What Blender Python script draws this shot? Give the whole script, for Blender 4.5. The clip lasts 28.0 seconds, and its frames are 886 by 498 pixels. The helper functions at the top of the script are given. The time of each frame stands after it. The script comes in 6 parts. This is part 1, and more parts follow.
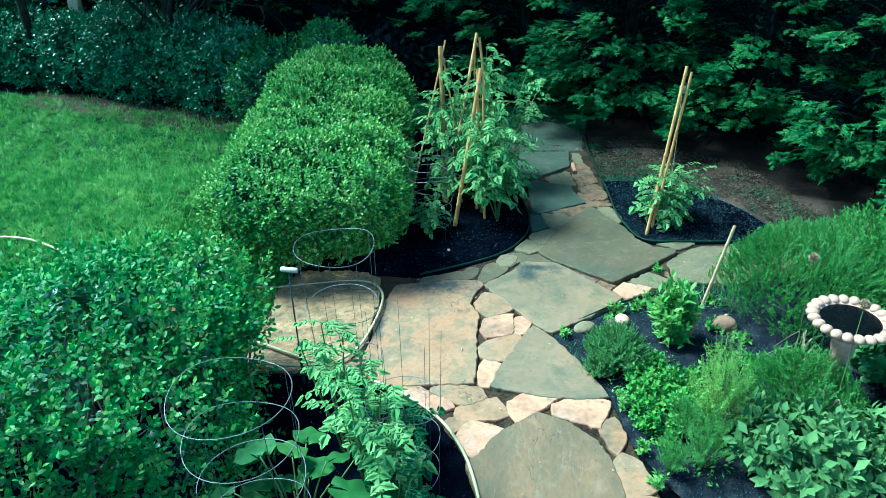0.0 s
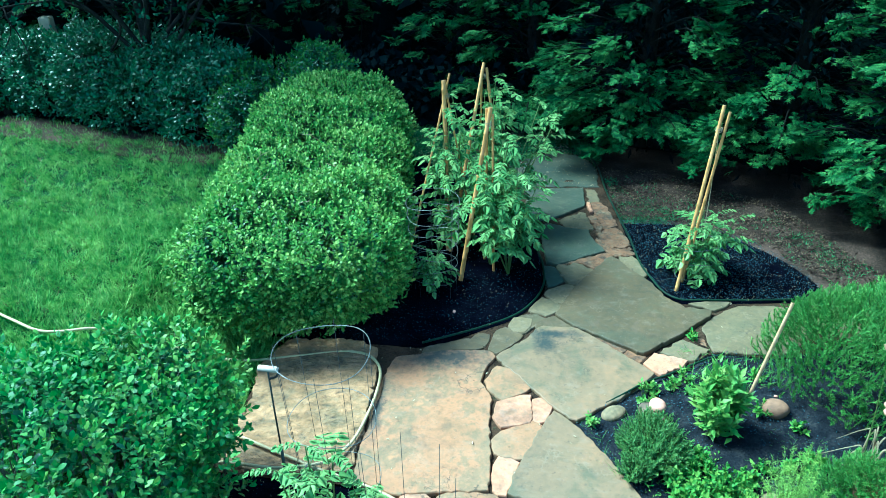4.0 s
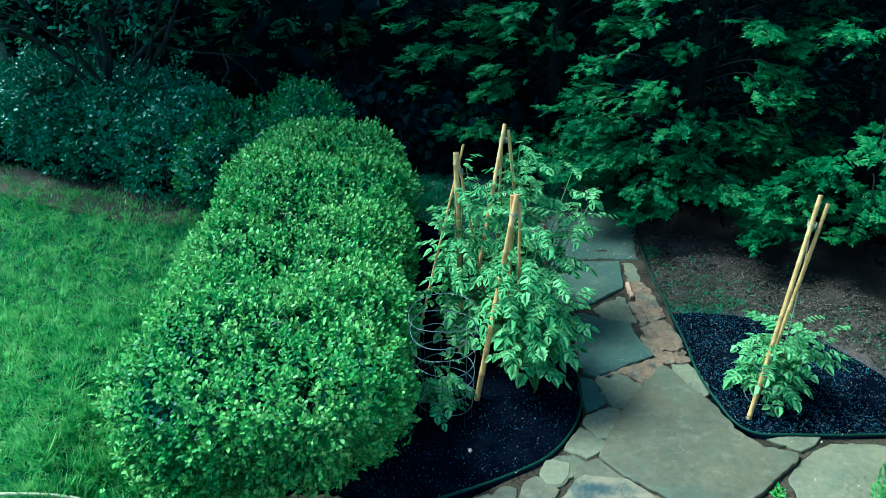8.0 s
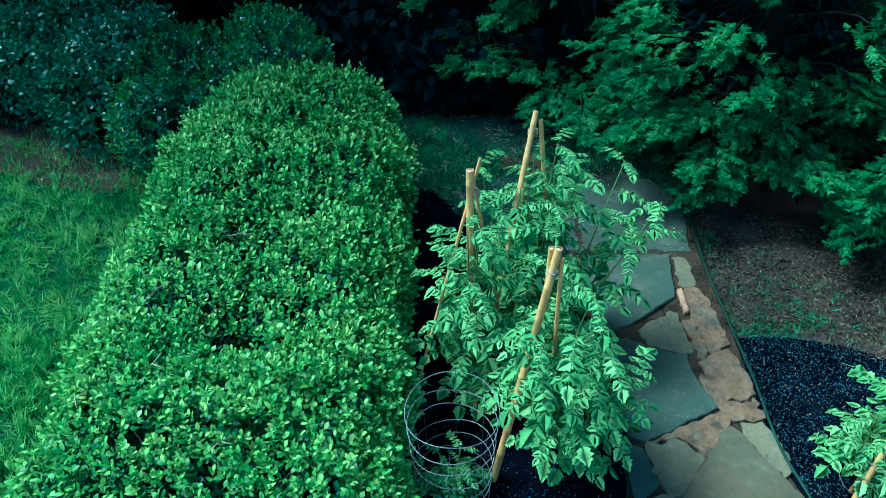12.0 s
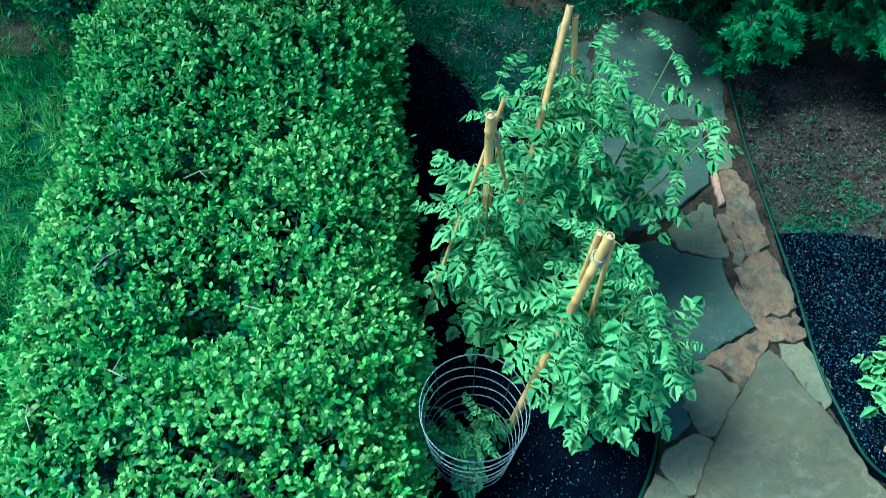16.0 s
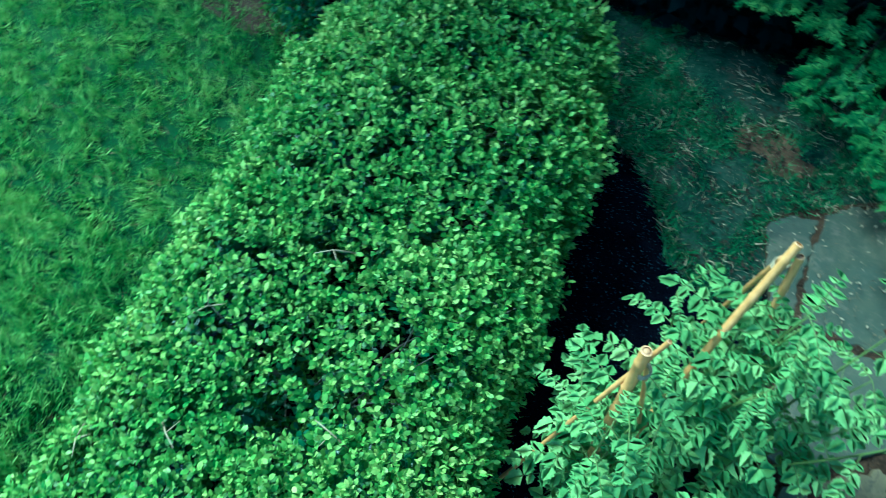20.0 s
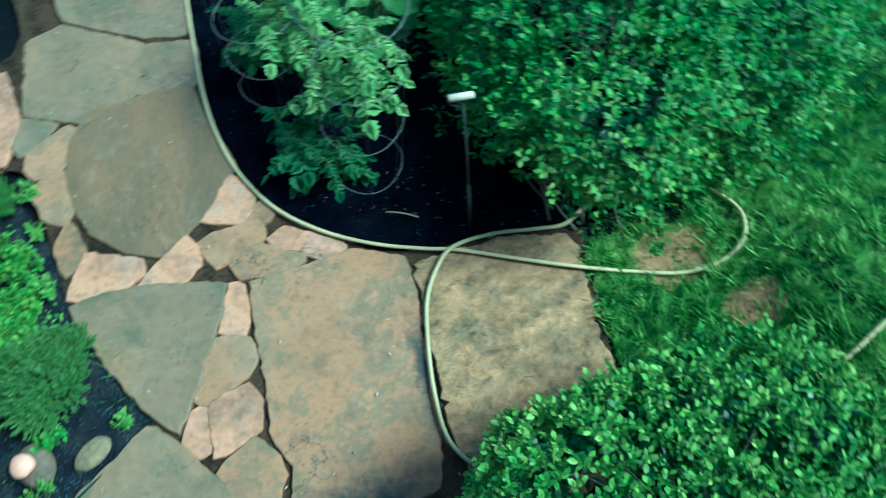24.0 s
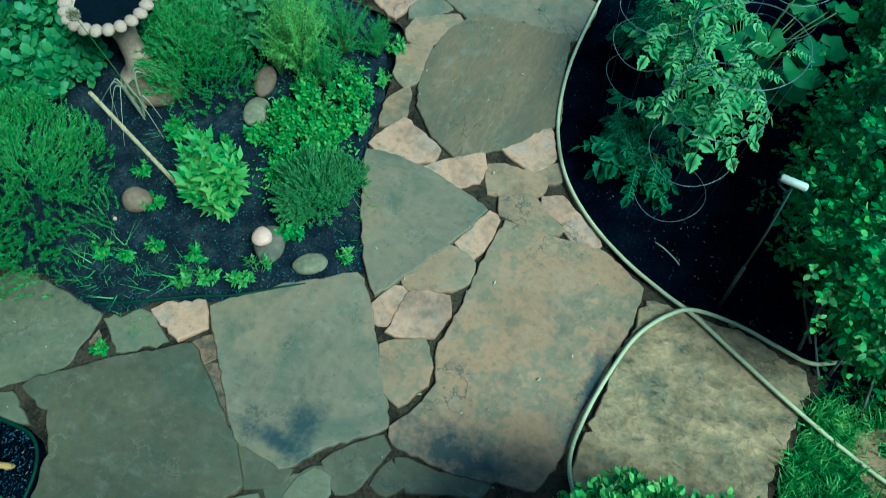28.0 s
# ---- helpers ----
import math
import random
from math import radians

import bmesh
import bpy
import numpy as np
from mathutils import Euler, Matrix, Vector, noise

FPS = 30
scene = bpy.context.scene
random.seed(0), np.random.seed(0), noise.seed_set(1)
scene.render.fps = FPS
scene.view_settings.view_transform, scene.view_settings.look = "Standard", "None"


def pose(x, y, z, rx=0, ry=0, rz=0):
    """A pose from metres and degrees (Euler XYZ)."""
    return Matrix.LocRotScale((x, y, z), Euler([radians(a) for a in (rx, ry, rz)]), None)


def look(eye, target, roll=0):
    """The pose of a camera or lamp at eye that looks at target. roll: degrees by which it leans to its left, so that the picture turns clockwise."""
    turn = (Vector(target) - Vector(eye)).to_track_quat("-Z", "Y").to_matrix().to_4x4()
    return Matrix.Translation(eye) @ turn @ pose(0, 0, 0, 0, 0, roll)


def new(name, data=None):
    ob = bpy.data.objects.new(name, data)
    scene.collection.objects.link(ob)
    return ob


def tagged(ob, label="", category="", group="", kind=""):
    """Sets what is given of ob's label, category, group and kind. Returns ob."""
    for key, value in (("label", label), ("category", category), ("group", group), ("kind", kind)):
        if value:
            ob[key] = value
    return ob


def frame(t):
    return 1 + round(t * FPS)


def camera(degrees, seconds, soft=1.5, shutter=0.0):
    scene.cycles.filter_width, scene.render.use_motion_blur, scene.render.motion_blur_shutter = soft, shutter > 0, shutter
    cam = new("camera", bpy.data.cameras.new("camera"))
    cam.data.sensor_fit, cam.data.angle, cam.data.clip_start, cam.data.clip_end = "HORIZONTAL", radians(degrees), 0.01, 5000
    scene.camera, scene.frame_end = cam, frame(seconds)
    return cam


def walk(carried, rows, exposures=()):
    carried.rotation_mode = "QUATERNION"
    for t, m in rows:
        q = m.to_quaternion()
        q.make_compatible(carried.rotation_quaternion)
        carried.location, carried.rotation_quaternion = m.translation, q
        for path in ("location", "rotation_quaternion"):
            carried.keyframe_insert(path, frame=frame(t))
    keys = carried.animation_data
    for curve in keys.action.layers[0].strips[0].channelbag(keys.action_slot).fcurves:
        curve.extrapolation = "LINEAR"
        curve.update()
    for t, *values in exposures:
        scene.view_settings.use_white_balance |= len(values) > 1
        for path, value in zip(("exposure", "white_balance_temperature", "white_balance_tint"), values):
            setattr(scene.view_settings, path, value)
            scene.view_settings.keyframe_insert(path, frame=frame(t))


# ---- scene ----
SOFT = 0.7
EXPOSURES = [(0, 1.62, 4140, -28), (2.5, 1.69, 4180, -26), (6, 1.84, 4190, -23), (9, 1.50, 3840, -29), (13, 1.45, 3790, -28), (17, 1.60, 3830, -28), (20, 1.66, 4060, -31), (23, 1.08, 4030, -33), (25, 0.78, 3960, -34), (26.5, 0.60, 3760, -39), (28, 0.54, 3720, -41)]
cam = camera(61.04, 28.0, soft=SOFT, shutter=0.4)
ROLL = -1.41
# seconds, eye x, y, z, heading and downward tilt in degrees
PATH = [
    (0, 0.235, -1.109, 3.236, 96.03, 30.08),
    (0.5, 0.223, -1.060, 3.238, 96.01, 30.06),
    (1, 0.201, -0.965, 3.238, 95.97, 30.07),
    (1.5, 0.181, -0.848, 3.242, 95.93, 30.11),
    (2, 0.160, -0.722, 3.242, 95.86, 30.11),
    (2.5, 0.136, -0.599, 3.242, 95.71, 30.06),
    (3, 0.121, -0.474, 3.248, 95.71, 30.08),
    (3.5, 0.105, -0.359, 3.257, 95.68, 30.05),
    (5.5, 0.021, 0.148, 3.302, 95.58, 30.33),
    (6, -0.003, 0.328, 3.301, 95.59, 30.34),
    (6.5, -0.031, 0.519, 3.318, 95.60, 30.45),
    (7, -0.065, 0.730, 3.329, 95.56, 30.52),
    (7.5, -0.087, 0.949, 3.320, 95.60, 30.51),
    (8, -0.111, 1.181, 3.328, 95.68, 30.64),
    (8.5, -0.139, 1.419, 3.328, 95.71, 30.65),
    (9, -0.168, 1.666, 3.328, 95.76, 30.66),
    (9.5, -0.202, 1.867, 3.303, 95.70, 34.28),
    (10, -0.217, 2.130, 3.351, 95.95, 40.75),
    (10.5, -0.238, 2.323, 3.345, 95.96, 40.78),
    (11, -0.256, 2.496, 3.348, 95.94, 40.89),
    (11.5, -0.294, 2.656, 3.387, 95.68, 41.39),
    (12, -0.299, 2.799, 3.393, 95.77, 41.56),
    (12.5, -0.299, 2.914, 3.392, 95.93, 41.62),
    (13, -0.333, 3.005, 3.405, 95.70, 44.26),
    (13.5, -0.367, 3.062, 3.452, 95.87, 50.03),
    (15.5, -0.500, 3.693, 3.420, 93.29, 60.38),
    (16, -0.524, 3.874, 3.439, 93.19, 60.75),
    (16.5, -0.548, 4.062, 3.453, 92.97, 61.04),
    (17, -0.567, 4.227, 3.443, 92.78, 60.68),
    (17.5, -0.584, 4.463, 3.467, 92.62, 61.33),
    (18, -0.591, 4.565, 3.477, 92.40, 61.46),
    (18.5, -0.585, 4.571, 3.485, 93.53, 61.41),
    (19, -0.578, 4.552, 3.480, 96.50, 61.09),
    (19.5, -0.567, 4.548, 3.462, 106.64, 60.78),
    (20, -0.577, 4.567, 3.424, 118.19, 60.74),
    (20.5, -0.602, 4.548, 3.406, 130.04, 60.84),
    (22.5, -0.641, 4.485, 3.240, 203.33, 62.78),
    (23, -0.658, 4.476, 3.307, 223.24, 62.86),
    (23.5, -0.629, 4.444, 3.308, 240.80, 62.75),
    (24, -0.580, 4.438, 3.306, 257.92, 62.35),
    (24.5, -0.558, 4.457, 3.315, 275.33, 61.78),
    (25, -0.560, 4.504, 3.310, 287.08, 60.93),
    (25.5, -0.571, 4.543, 3.304, 290.95, 60.26),
    (26, -0.608, 4.576, 3.291, 298.84, 59.43),
    (26.5, -0.607, 4.566, 3.305, 298.83, 59.65),
    (27, -0.609, 4.554, 3.327, 298.72, 59.87),
    (27.5, -0.614, 4.549, 3.337, 298.58, 59.86),
    (28, -0.631, 4.558, 3.336, 298.58, 61.82),
]
walk(cam, [(t, pose(x, y, z, 90 - tilt, 0, heading - 90) @ pose(0, 0, 0, 0, 0, ROLL)) for t, x, y, z, heading, tilt in PATH], EXPOSURES)
# ---- end of the camera ----

# ---- world and sun ----
SUN_HEIGHT, SUN_FROM = 54, 286          # degrees above the horizon; compass way of the light's origin, 0 = +y, 90 = +x
world = bpy.data.worlds.new("sky")
scene.world = world
world.use_nodes = True
sky = world.node_tree.nodes.new("ShaderNodeTexSky")
sky.sky_type, sky.sun_disc = "NISHITA", False
sky.sun_elevation, sky.sun_rotation = radians(SUN_HEIGHT), radians(SUN_FROM)
back = world.node_tree.nodes["Background"]
back.inputs["Strength"].default_value = 0.115
world.node_tree.links.new(sky.outputs[0], back.inputs["Color"])
sun = new("sun", bpy.data.lights.new("sun", "SUN"))
sun.data.energy, sun.data.angle, sun.data.color = 4.0, radians(24), (1.0, 0.95, 0.86)
sun_way = Vector((math.sin(radians(SUN_FROM)) * math.cos(radians(SUN_HEIGHT)), math.cos(radians(SUN_FROM)) * math.cos(radians(SUN_HEIGHT)), math.sin(radians(SUN_HEIGHT))))
sun.matrix_world = look(sun_way * 20, (0, 0, 0))


# ---- materials ----
def surface(name, colours, rough=0.8, coarse=3.0, fine=40.0, bump=0.3, depth=0.01, vary="", metal=0.0, thin=0.0, mix=0.5, gloss=0.5, stretch=(1, 1, 1)):
    """A material whose colour runs over a ramp, driven by a coarse and a fine noise and by chance (piece: an object each; island: a leaf each)."""
    m = bpy.data.materials.new(name)
    m.use_nodes = True
    n, l = m.node_tree.nodes, m.node_tree.links
    b = n["Principled BSDF"]
    b.inputs["Metallic"].default_value = metal
    b.inputs["Specular IOR Level"].default_value = gloss
    co = n.new("ShaderNodeTexCoord")
    mp = n.new("ShaderNodeMapping")
    mp.inputs["Scale"].default_value = stretch
    l.new(co.outputs["Object"], mp.inputs["Vector"])
    if vary == "piece":
        own, spread = n.new("ShaderNodeObjectInfo"), n.new("ShaderNodeVectorMath")
        spread.operation = "SCALE"
        spread.inputs[0].default_value = (31.0, 17.0, 5.0)
        l.new(own.outputs["Random"], spread.inputs["Scale"])
        l.new(spread.outputs[0], mp.inputs["Location"])
    big, small = n.new("ShaderNodeTexNoise"), n.new("ShaderNodeTexNoise")
    for t, s, d in ((big, coarse, 4), (small, fine, 6)):
        t.inputs["Scale"].default_value, t.inputs["Detail"].default_value = s, d
        l.new(mp.outputs[0], t.inputs["Vector"])
    blend = n.new("ShaderNodeMix")
    blend.inputs[0].default_value = 0.4
    l.new(big.outputs[0], blend.inputs[2])
    l.new(small.outputs[0], blend.inputs[3])
    value = blend.outputs[0]
    stretch_out = n.new("ShaderNodeMapRange")
    stretch_out.inputs["From Min"].default_value, stretch_out.inputs["From Max"].default_value = 0.3, 0.7
    l.new(value, stretch_out.inputs["Value"])
    value = stretch_out.outputs[0]
    if vary:
        chance = n.new("ShaderNodeObjectInfo") if vary == "piece" else n.new("ShaderNodeNewGeometry")
        both = n.new("ShaderNodeMix")
        both.inputs[0].default_value = mix
        l.new(value, both.inputs[2])
        l.new(chance.outputs["Random" if vary == "piece" else "Random Per Island"], both.inputs[3])
        value = both.outputs[0]
    ramp = n.new("ShaderNodeValToRGB")
    el = ramp.color_ramp.elements
    while len(el) < len(colours):
        el.new(0.5)
    for i, c in enumerate(colours):
        el[i].position = 0.08 + 0.84 * i / max(1, len(colours) - 1)
        el[i].color = (*c, 1)
    l.new(value, ramp.inputs[0])
    l.new(ramp.outputs[0], b.inputs["Base Color"])
    r = n.new("ShaderNodeMapRange")
    r.inputs["To Min"].default_value, r.inputs["To Max"].default_value = max(0.05, rough - 0.12), min(1.0, rough + 0.12)
    l.new(small.outputs[0], r.inputs["Value"])
    l.new(r.outputs[0], b.inputs["Roughness"])
    if bump:
        bp = n.new("ShaderNodeBump")
        bp.inputs["Strength"].default_value, bp.inputs["Distance"].default_value = bump, depth
        l.new(blend.outputs[0], bp.inputs["Height"])
        l.new(bp.outputs[0], b.inputs["Normal"])
    if thin:
        tr, ms = n.new("ShaderNodeBsdfTranslucent"), n.new("ShaderNodeMixShader")
        l.new(ramp.outputs[0], tr.inputs["Color"])
        ms.inputs[0].default_value = thin
        l.new(b.outputs[0], ms.inputs[1])
        l.new(tr.outputs[0], ms.inputs[2])
        l.new(ms.outputs[0], n["Material Output"].inputs["Surface"])
    return m


def mottled(m, patches, dark_spots=()):
    """Adds blotches of other colours to a stone: patches (colour, noise scale, amount); then dark feathered patches (x,
    y, rx, ry) in the stone's own metres.
    """
    n, l = m.node_tree.nodes, m.node_tree.links
    b, mp = n["Principled BSDF"], n["Mapping"]
    co = n["Texture Coordinate"]
    colour = b.inputs["Base Color"].links[0].from_socket
    def over(colour, mask, c, amount):
        mix = n.new("ShaderNodeMix")
        mix.data_type = "RGBA"
        scale = n.new("ShaderNodeMath")
        scale.operation = "MULTIPLY"
        scale.inputs[1].default_value = amount
        l.new(mask, scale.inputs[0])
        l.new(scale.outputs[0], mix.inputs[0])
        l.new(colour, mix.inputs[6])
        mix.inputs[7].default_value = (*c, 1)
        return mix.outputs[2]
    for k, (c, size, low, high, amount) in enumerate(patches):
        t = n.new("ShaderNodeTexNoise")
        t.inputs["Scale"].default_value, t.inputs["Detail"].default_value, t.inputs["Roughness"].default_value, t.inputs["Distortion"].default_value = size, 8, 0.68, 0.6
        move = n.new("ShaderNodeVectorMath")
        move.inputs[1].default_value = (3.7 * k + 1, 9.1 * k, 2.3 * k)
        l.new(mp.outputs[0], move.inputs[0])
        l.new(move.outputs[0], t.inputs["Vector"])
        r = n.new("ShaderNodeMapRange")
        r.inputs["From Min"].default_value, r.inputs["From Max"].default_value = low, high
        l.new(t.outputs[0], r.inputs["Value"])
        colour = over(colour, r.outputs[0], c, amount)
    if patches:
        # thin bedding streaks and pits, also felt in the relief
        for size, low, high, c, amount, way in ((9, 0.55, 0.68, (0.24, 0.19, 0.13), 0.22, (1, 1.8, 1)), (28, 0.58, 0.72, (0.045, 0.038, 0.026), 0.5, (1, 1.3, 1)), (70, 0.62, 0.72, (0.30, 0.25, 0.19), 0.3, (1, 1, 1))):
            t, st, r = n.new("ShaderNodeTexNoise"), n.new("ShaderNodeMapping"), n.new("ShaderNodeMapRange")
            st.inputs["Scale"].default_value = way
            l.new(mp.outputs[0], st.inputs["Vector"])
            l.new(st.outputs[0], t.inputs["Vector"])
            t.inputs["Scale"].default_value, t.inputs["Detail"].default_value, t.inputs["Roughness"].default_value = size, 6, 0.65
            r.inputs["From Min"].default_value, r.inputs["From Max"].default_value = low, high
            l.new(t.outputs[0], r.inputs["Value"])
            colour = over(colour, r.outputs[0], c, amount)
        # hairline cracks and pale scratches that come and go
        for size, thin, c, amount, at in ((2.2, 0.006, (0.030, 0.026, 0.018), 0.6, 11.0), (4.5, 0.010, (0.34, 0.25, 0.16), 0.16, 23.0)):
            t, u, away, r, gate, both, mv = (n.new("ShaderNode" + k) for k in ("TexNoise", "TexNoise", "Math", "MapRange", "MapRange", "Math", "VectorMath"))
            mv.inputs[1].default_value = (at, at * 0.7, at * 0.3)
            l.new(mp.outputs[0], mv.inputs[0])
            for q, k, d in ((t, size, 7), (u, size * 0.8, 2)):
                q.inputs["Scale"].default_value, q.inputs["Detail"].default_value, q.inputs["Roughness"].default_value = k, d, 0.62
            l.new(mv.outputs[0], t.inputs["Vector"])
            l.new(mp.outputs[0], u.inputs["Vector"])
            away.operation = "COMPARE"
            away.inputs[1].default_value, away.inputs[2].default_value = 0.5, thin
            l.new(t.outputs[0], away.inputs[0])
            gate.inputs["From Min"].default_value, gate.inputs["From Max"].default_value = 0.54, 0.62
            l.new(u.outputs[0], gate.inputs["Value"])
            both.operation = "MULTIPLY"
            l.new(away.outputs[0], both.inputs[0])
            l.new(gate.outputs[0], both.inputs[1])
            colour = over(colour, both.outputs[0], c, amount)
    for x, y, rx, ry in dark_spots:
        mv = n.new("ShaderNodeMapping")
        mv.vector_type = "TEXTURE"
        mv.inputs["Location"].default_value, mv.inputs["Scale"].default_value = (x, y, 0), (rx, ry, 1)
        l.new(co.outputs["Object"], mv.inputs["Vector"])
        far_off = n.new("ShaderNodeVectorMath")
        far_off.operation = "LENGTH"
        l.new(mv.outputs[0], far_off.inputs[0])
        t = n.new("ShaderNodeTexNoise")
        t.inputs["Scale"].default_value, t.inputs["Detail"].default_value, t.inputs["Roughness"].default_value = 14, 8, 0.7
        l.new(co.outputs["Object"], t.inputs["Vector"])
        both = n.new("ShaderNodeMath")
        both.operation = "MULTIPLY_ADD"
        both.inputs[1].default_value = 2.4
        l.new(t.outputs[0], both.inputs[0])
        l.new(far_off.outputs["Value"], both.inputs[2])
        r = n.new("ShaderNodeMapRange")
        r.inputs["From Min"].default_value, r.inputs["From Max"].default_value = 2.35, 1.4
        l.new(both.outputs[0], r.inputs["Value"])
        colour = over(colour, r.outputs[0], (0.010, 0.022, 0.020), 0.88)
    l.new(colour, b.inputs["Base Color"])
    return m


def leaf(name, *colours, rough=0.45, thin=0.2, mix=0.6, gloss=0.4):
    return surface(name, colours, rough, 1.2, 60, 0.15, 0.002, "island", thin=thin, mix=mix, gloss=gloss)


# black mulch pushed below its own tone: the beds' shade put into the colour
SOIL = surface("dark_mulch", [(0.0007, 0.0009, 0.0024), (0.0018, 0.0022, 0.0048), (0.0046, 0.0056, 0.0095)], 0.95, 6, 90, 0.9, 0.03, gloss=0.0)
# dark green-brown soil under the thin rear turf
REAR_SOIL = surface("dark_green_soil", [(0.0048, 0.0132, 0.009), (0.0132, 0.033, 0.0192), (0.033, 0.057, 0.0348), (0.051, 0.051, 0.033)], 0.95, 4, 46, 1.0, 0.03, gloss=0.05)
HERB_SOIL = surface("crumbly_soil", [(0.004351, 0.00547, 0.007704), (0.01161, 0.01367, 0.01733), (0.03771, 0.03761, 0.03659)], 0.95, 9, 70, 1.0, 0.03, gloss=0.08)
# grass green dimmed in colour for the shade under the trees
DIM_BLADE = leaf("shaded_weed", (0.026, 0.088, 0.030), (0.066, 0.18, 0.056), (0.13, 0.27, 0.095), rough=0.6, gloss=0.2)
CHIPS = surface("mulch_chips", [(0.002815, 0.005382, 0.007862), (0.009853, 0.01722, 0.02247), (0.04927, 0.08611, 0.1033), (0.07742, 0.1334, 0.1527)], 0.8, 6, 60, 0.3, 0.01, "island", gloss=0.1, mix=0.8)
DIRT = surface("brown_dirt", [(0.01328, 0.01037, 0.007506), (0.03542, 0.0249, 0.01716), (0.09963, 0.06224, 0.04506)], 0.95, 2.5, 60, 0.9, 0.04, gloss=0.1)
# near black: the shade under the trees is put into this litter colour
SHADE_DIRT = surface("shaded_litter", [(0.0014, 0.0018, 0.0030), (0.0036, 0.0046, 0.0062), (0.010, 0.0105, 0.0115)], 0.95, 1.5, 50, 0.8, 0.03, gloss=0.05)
BEDDING = surface("path_mortar", [(0.0072, 0.00527, 0.0031), (0.027, 0.01736, 0.00992), (0.06, 0.03596, 0.01984), (0.021, 0.0248, 0.01116)], 0.95, 7, 60, 1.0, 0.03, gloss=0.1)
TURF = surface("turf", [(0.006, 0.018, 0.006), (0.014, 0.040, 0.011), (0.026, 0.06, 0.017)], 0.95, 3, 60, 0.8, 0.02, gloss=0.05)
BARE = surface("bare_patch", [(0.0975, 0.07875, 0.0306), (0.234, 0.1247, 0.0612), (0.351, 0.1706, 0.0867)], 0.95, 8, 60, 0.6, 0.01, gloss=0.2)
# bare-patch earth in a darker tone, for the patch in the rear turf
DARK_BARE = surface("dark_bare_earth", [(0.030, 0.023, 0.013), (0.075, 0.048, 0.026), (0.12, 0.072, 0.040)], 0.95, 7, 60, 0.9, 0.02, gloss=0.1)
BLADE = surface("grass_blade", [(0.03011, 0.08008, 0.01505), (0.1066, 0.246, 0.04301), (0.2885, 0.4576, 0.1021), (0.5269, 0.6292, 0.1935)], 0.6, 15, 2.2, 0.0, 0.002, "island", thin=0.25, mix=0.30, gloss=0.15)
STRAW = leaf("dry_blade", (0.12, 0.084, 0.039), (0.225, 0.161, 0.078), rough=0.7)
SEEDS = leaf("allium_seed", (0.20, 0.145, 0.075), (0.38, 0.28, 0.15), (0.50, 0.38, 0.22), rough=0.85)
PALESTRAW = leaf("withered_leaf", (0.30, 0.24, 0.13), (0.45, 0.36, 0.22), rough=0.7)
BLUE = surface("bluestone", [(0.08935, 0.06508, 0.03317), (0.1543, 0.1019, 0.05033), (0.2031, 0.1248, 0.06017), (0.2599, 0.1432, 0.06447)], 0.62, 1.9, 24, 0.45, 0.010, "piece", mix=0.2)
TAN = surface("tan_sandstone", [(0.1189, 0.07351, 0.03287), (0.2139, 0.1103, 0.04566), (0.3138, 0.147, 0.06209), (0.1807, 0.1177, 0.05479), (0.3614, 0.1746, 0.07488)], 0.75, 3.2, 26, 0.6, 0.012, "piece", mix=0.2)
PINK = surface("pink_sandstone", [(0.1647, 0.0855, 0.044), (0.3093, 0.1472, 0.074), (0.479, 0.2232, 0.112), (0.2495, 0.152, 0.082)], 0.75, 5, 30, 0.7, 0.014, "piece", mix=0.25)
BROWN = surface("brown_sandstone", [(0.08109, 0.05519, 0.02378), (0.1419, 0.0823, 0.03307), (0.2094, 0.1084, 0.04238)], 0.72, 2.2, 36, 0.4, 0.008, "piece", mix=0.15, stretch=(1.6, 0.6, 1))
RUST = surface("rusty_stone", [(0.05312, 0.02979, 0.01339), (0.1222, 0.05958, 0.02499), (0.2019, 0.09775, 0.04106), (0.1062, 0.07913, 0.04284)], 0.9, 9, 30, 1.0, 0.035, "piece", mix=0.2)
# mossy flagstone, darkened in colour for the tree shade on the upper path
SHADED_MOSSY = surface("shaded_mossy_flagstone", [(0.02167, 0.02992, 0.01755), (0.03974, 0.05086, 0.02835), (0.06141, 0.06882, 0.03713), (0.0867, 0.08602, 0.0459)], 0.7, 1.7, 24, 0.5, 0.010, "piece", mix=0.2)
GREYTAN = surface("grey_sandstone", [(0.0663, 0.05472, 0.02376), (0.117, 0.0874, 0.03828), (0.156, 0.114, 0.05148), (0.0936, 0.0874, 0.04356)], 0.78, 3.0, 26, 0.7, 0.014, "piece", mix=0.2)
ROUGHT = surface("rough_sandstone", [(0.08416, 0.05318, 0.02273), (0.2142, 0.1223, 0.05001), (0.3366, 0.1861, 0.07955), (0.4744, 0.2659, 0.1175)], 0.9, 8, 22, 1.0, 0.05, "piece", mix=0.05, stretch=(1, 1.4, 1))
TEAL_ALGAE, PEACH, GREY_FILM, SPECK = (0.075, 0.075, 0.036), (0.34, 0.20, 0.105), (0.16, 0.135, 0.075), (0.02, 0.02, 0.018)
mottled(BLUE, [(GREY_FILM, 2.6, 0.5, 0.75, 0.5), (TEAL_ALGAE, 3.5, 0.48, 0.66, 0.75), ((0.13, 0.085, 0.06), 6, 0.58, 0.75, 0.45), (SPECK, 45, 0.66, 0.74, 0.5)])
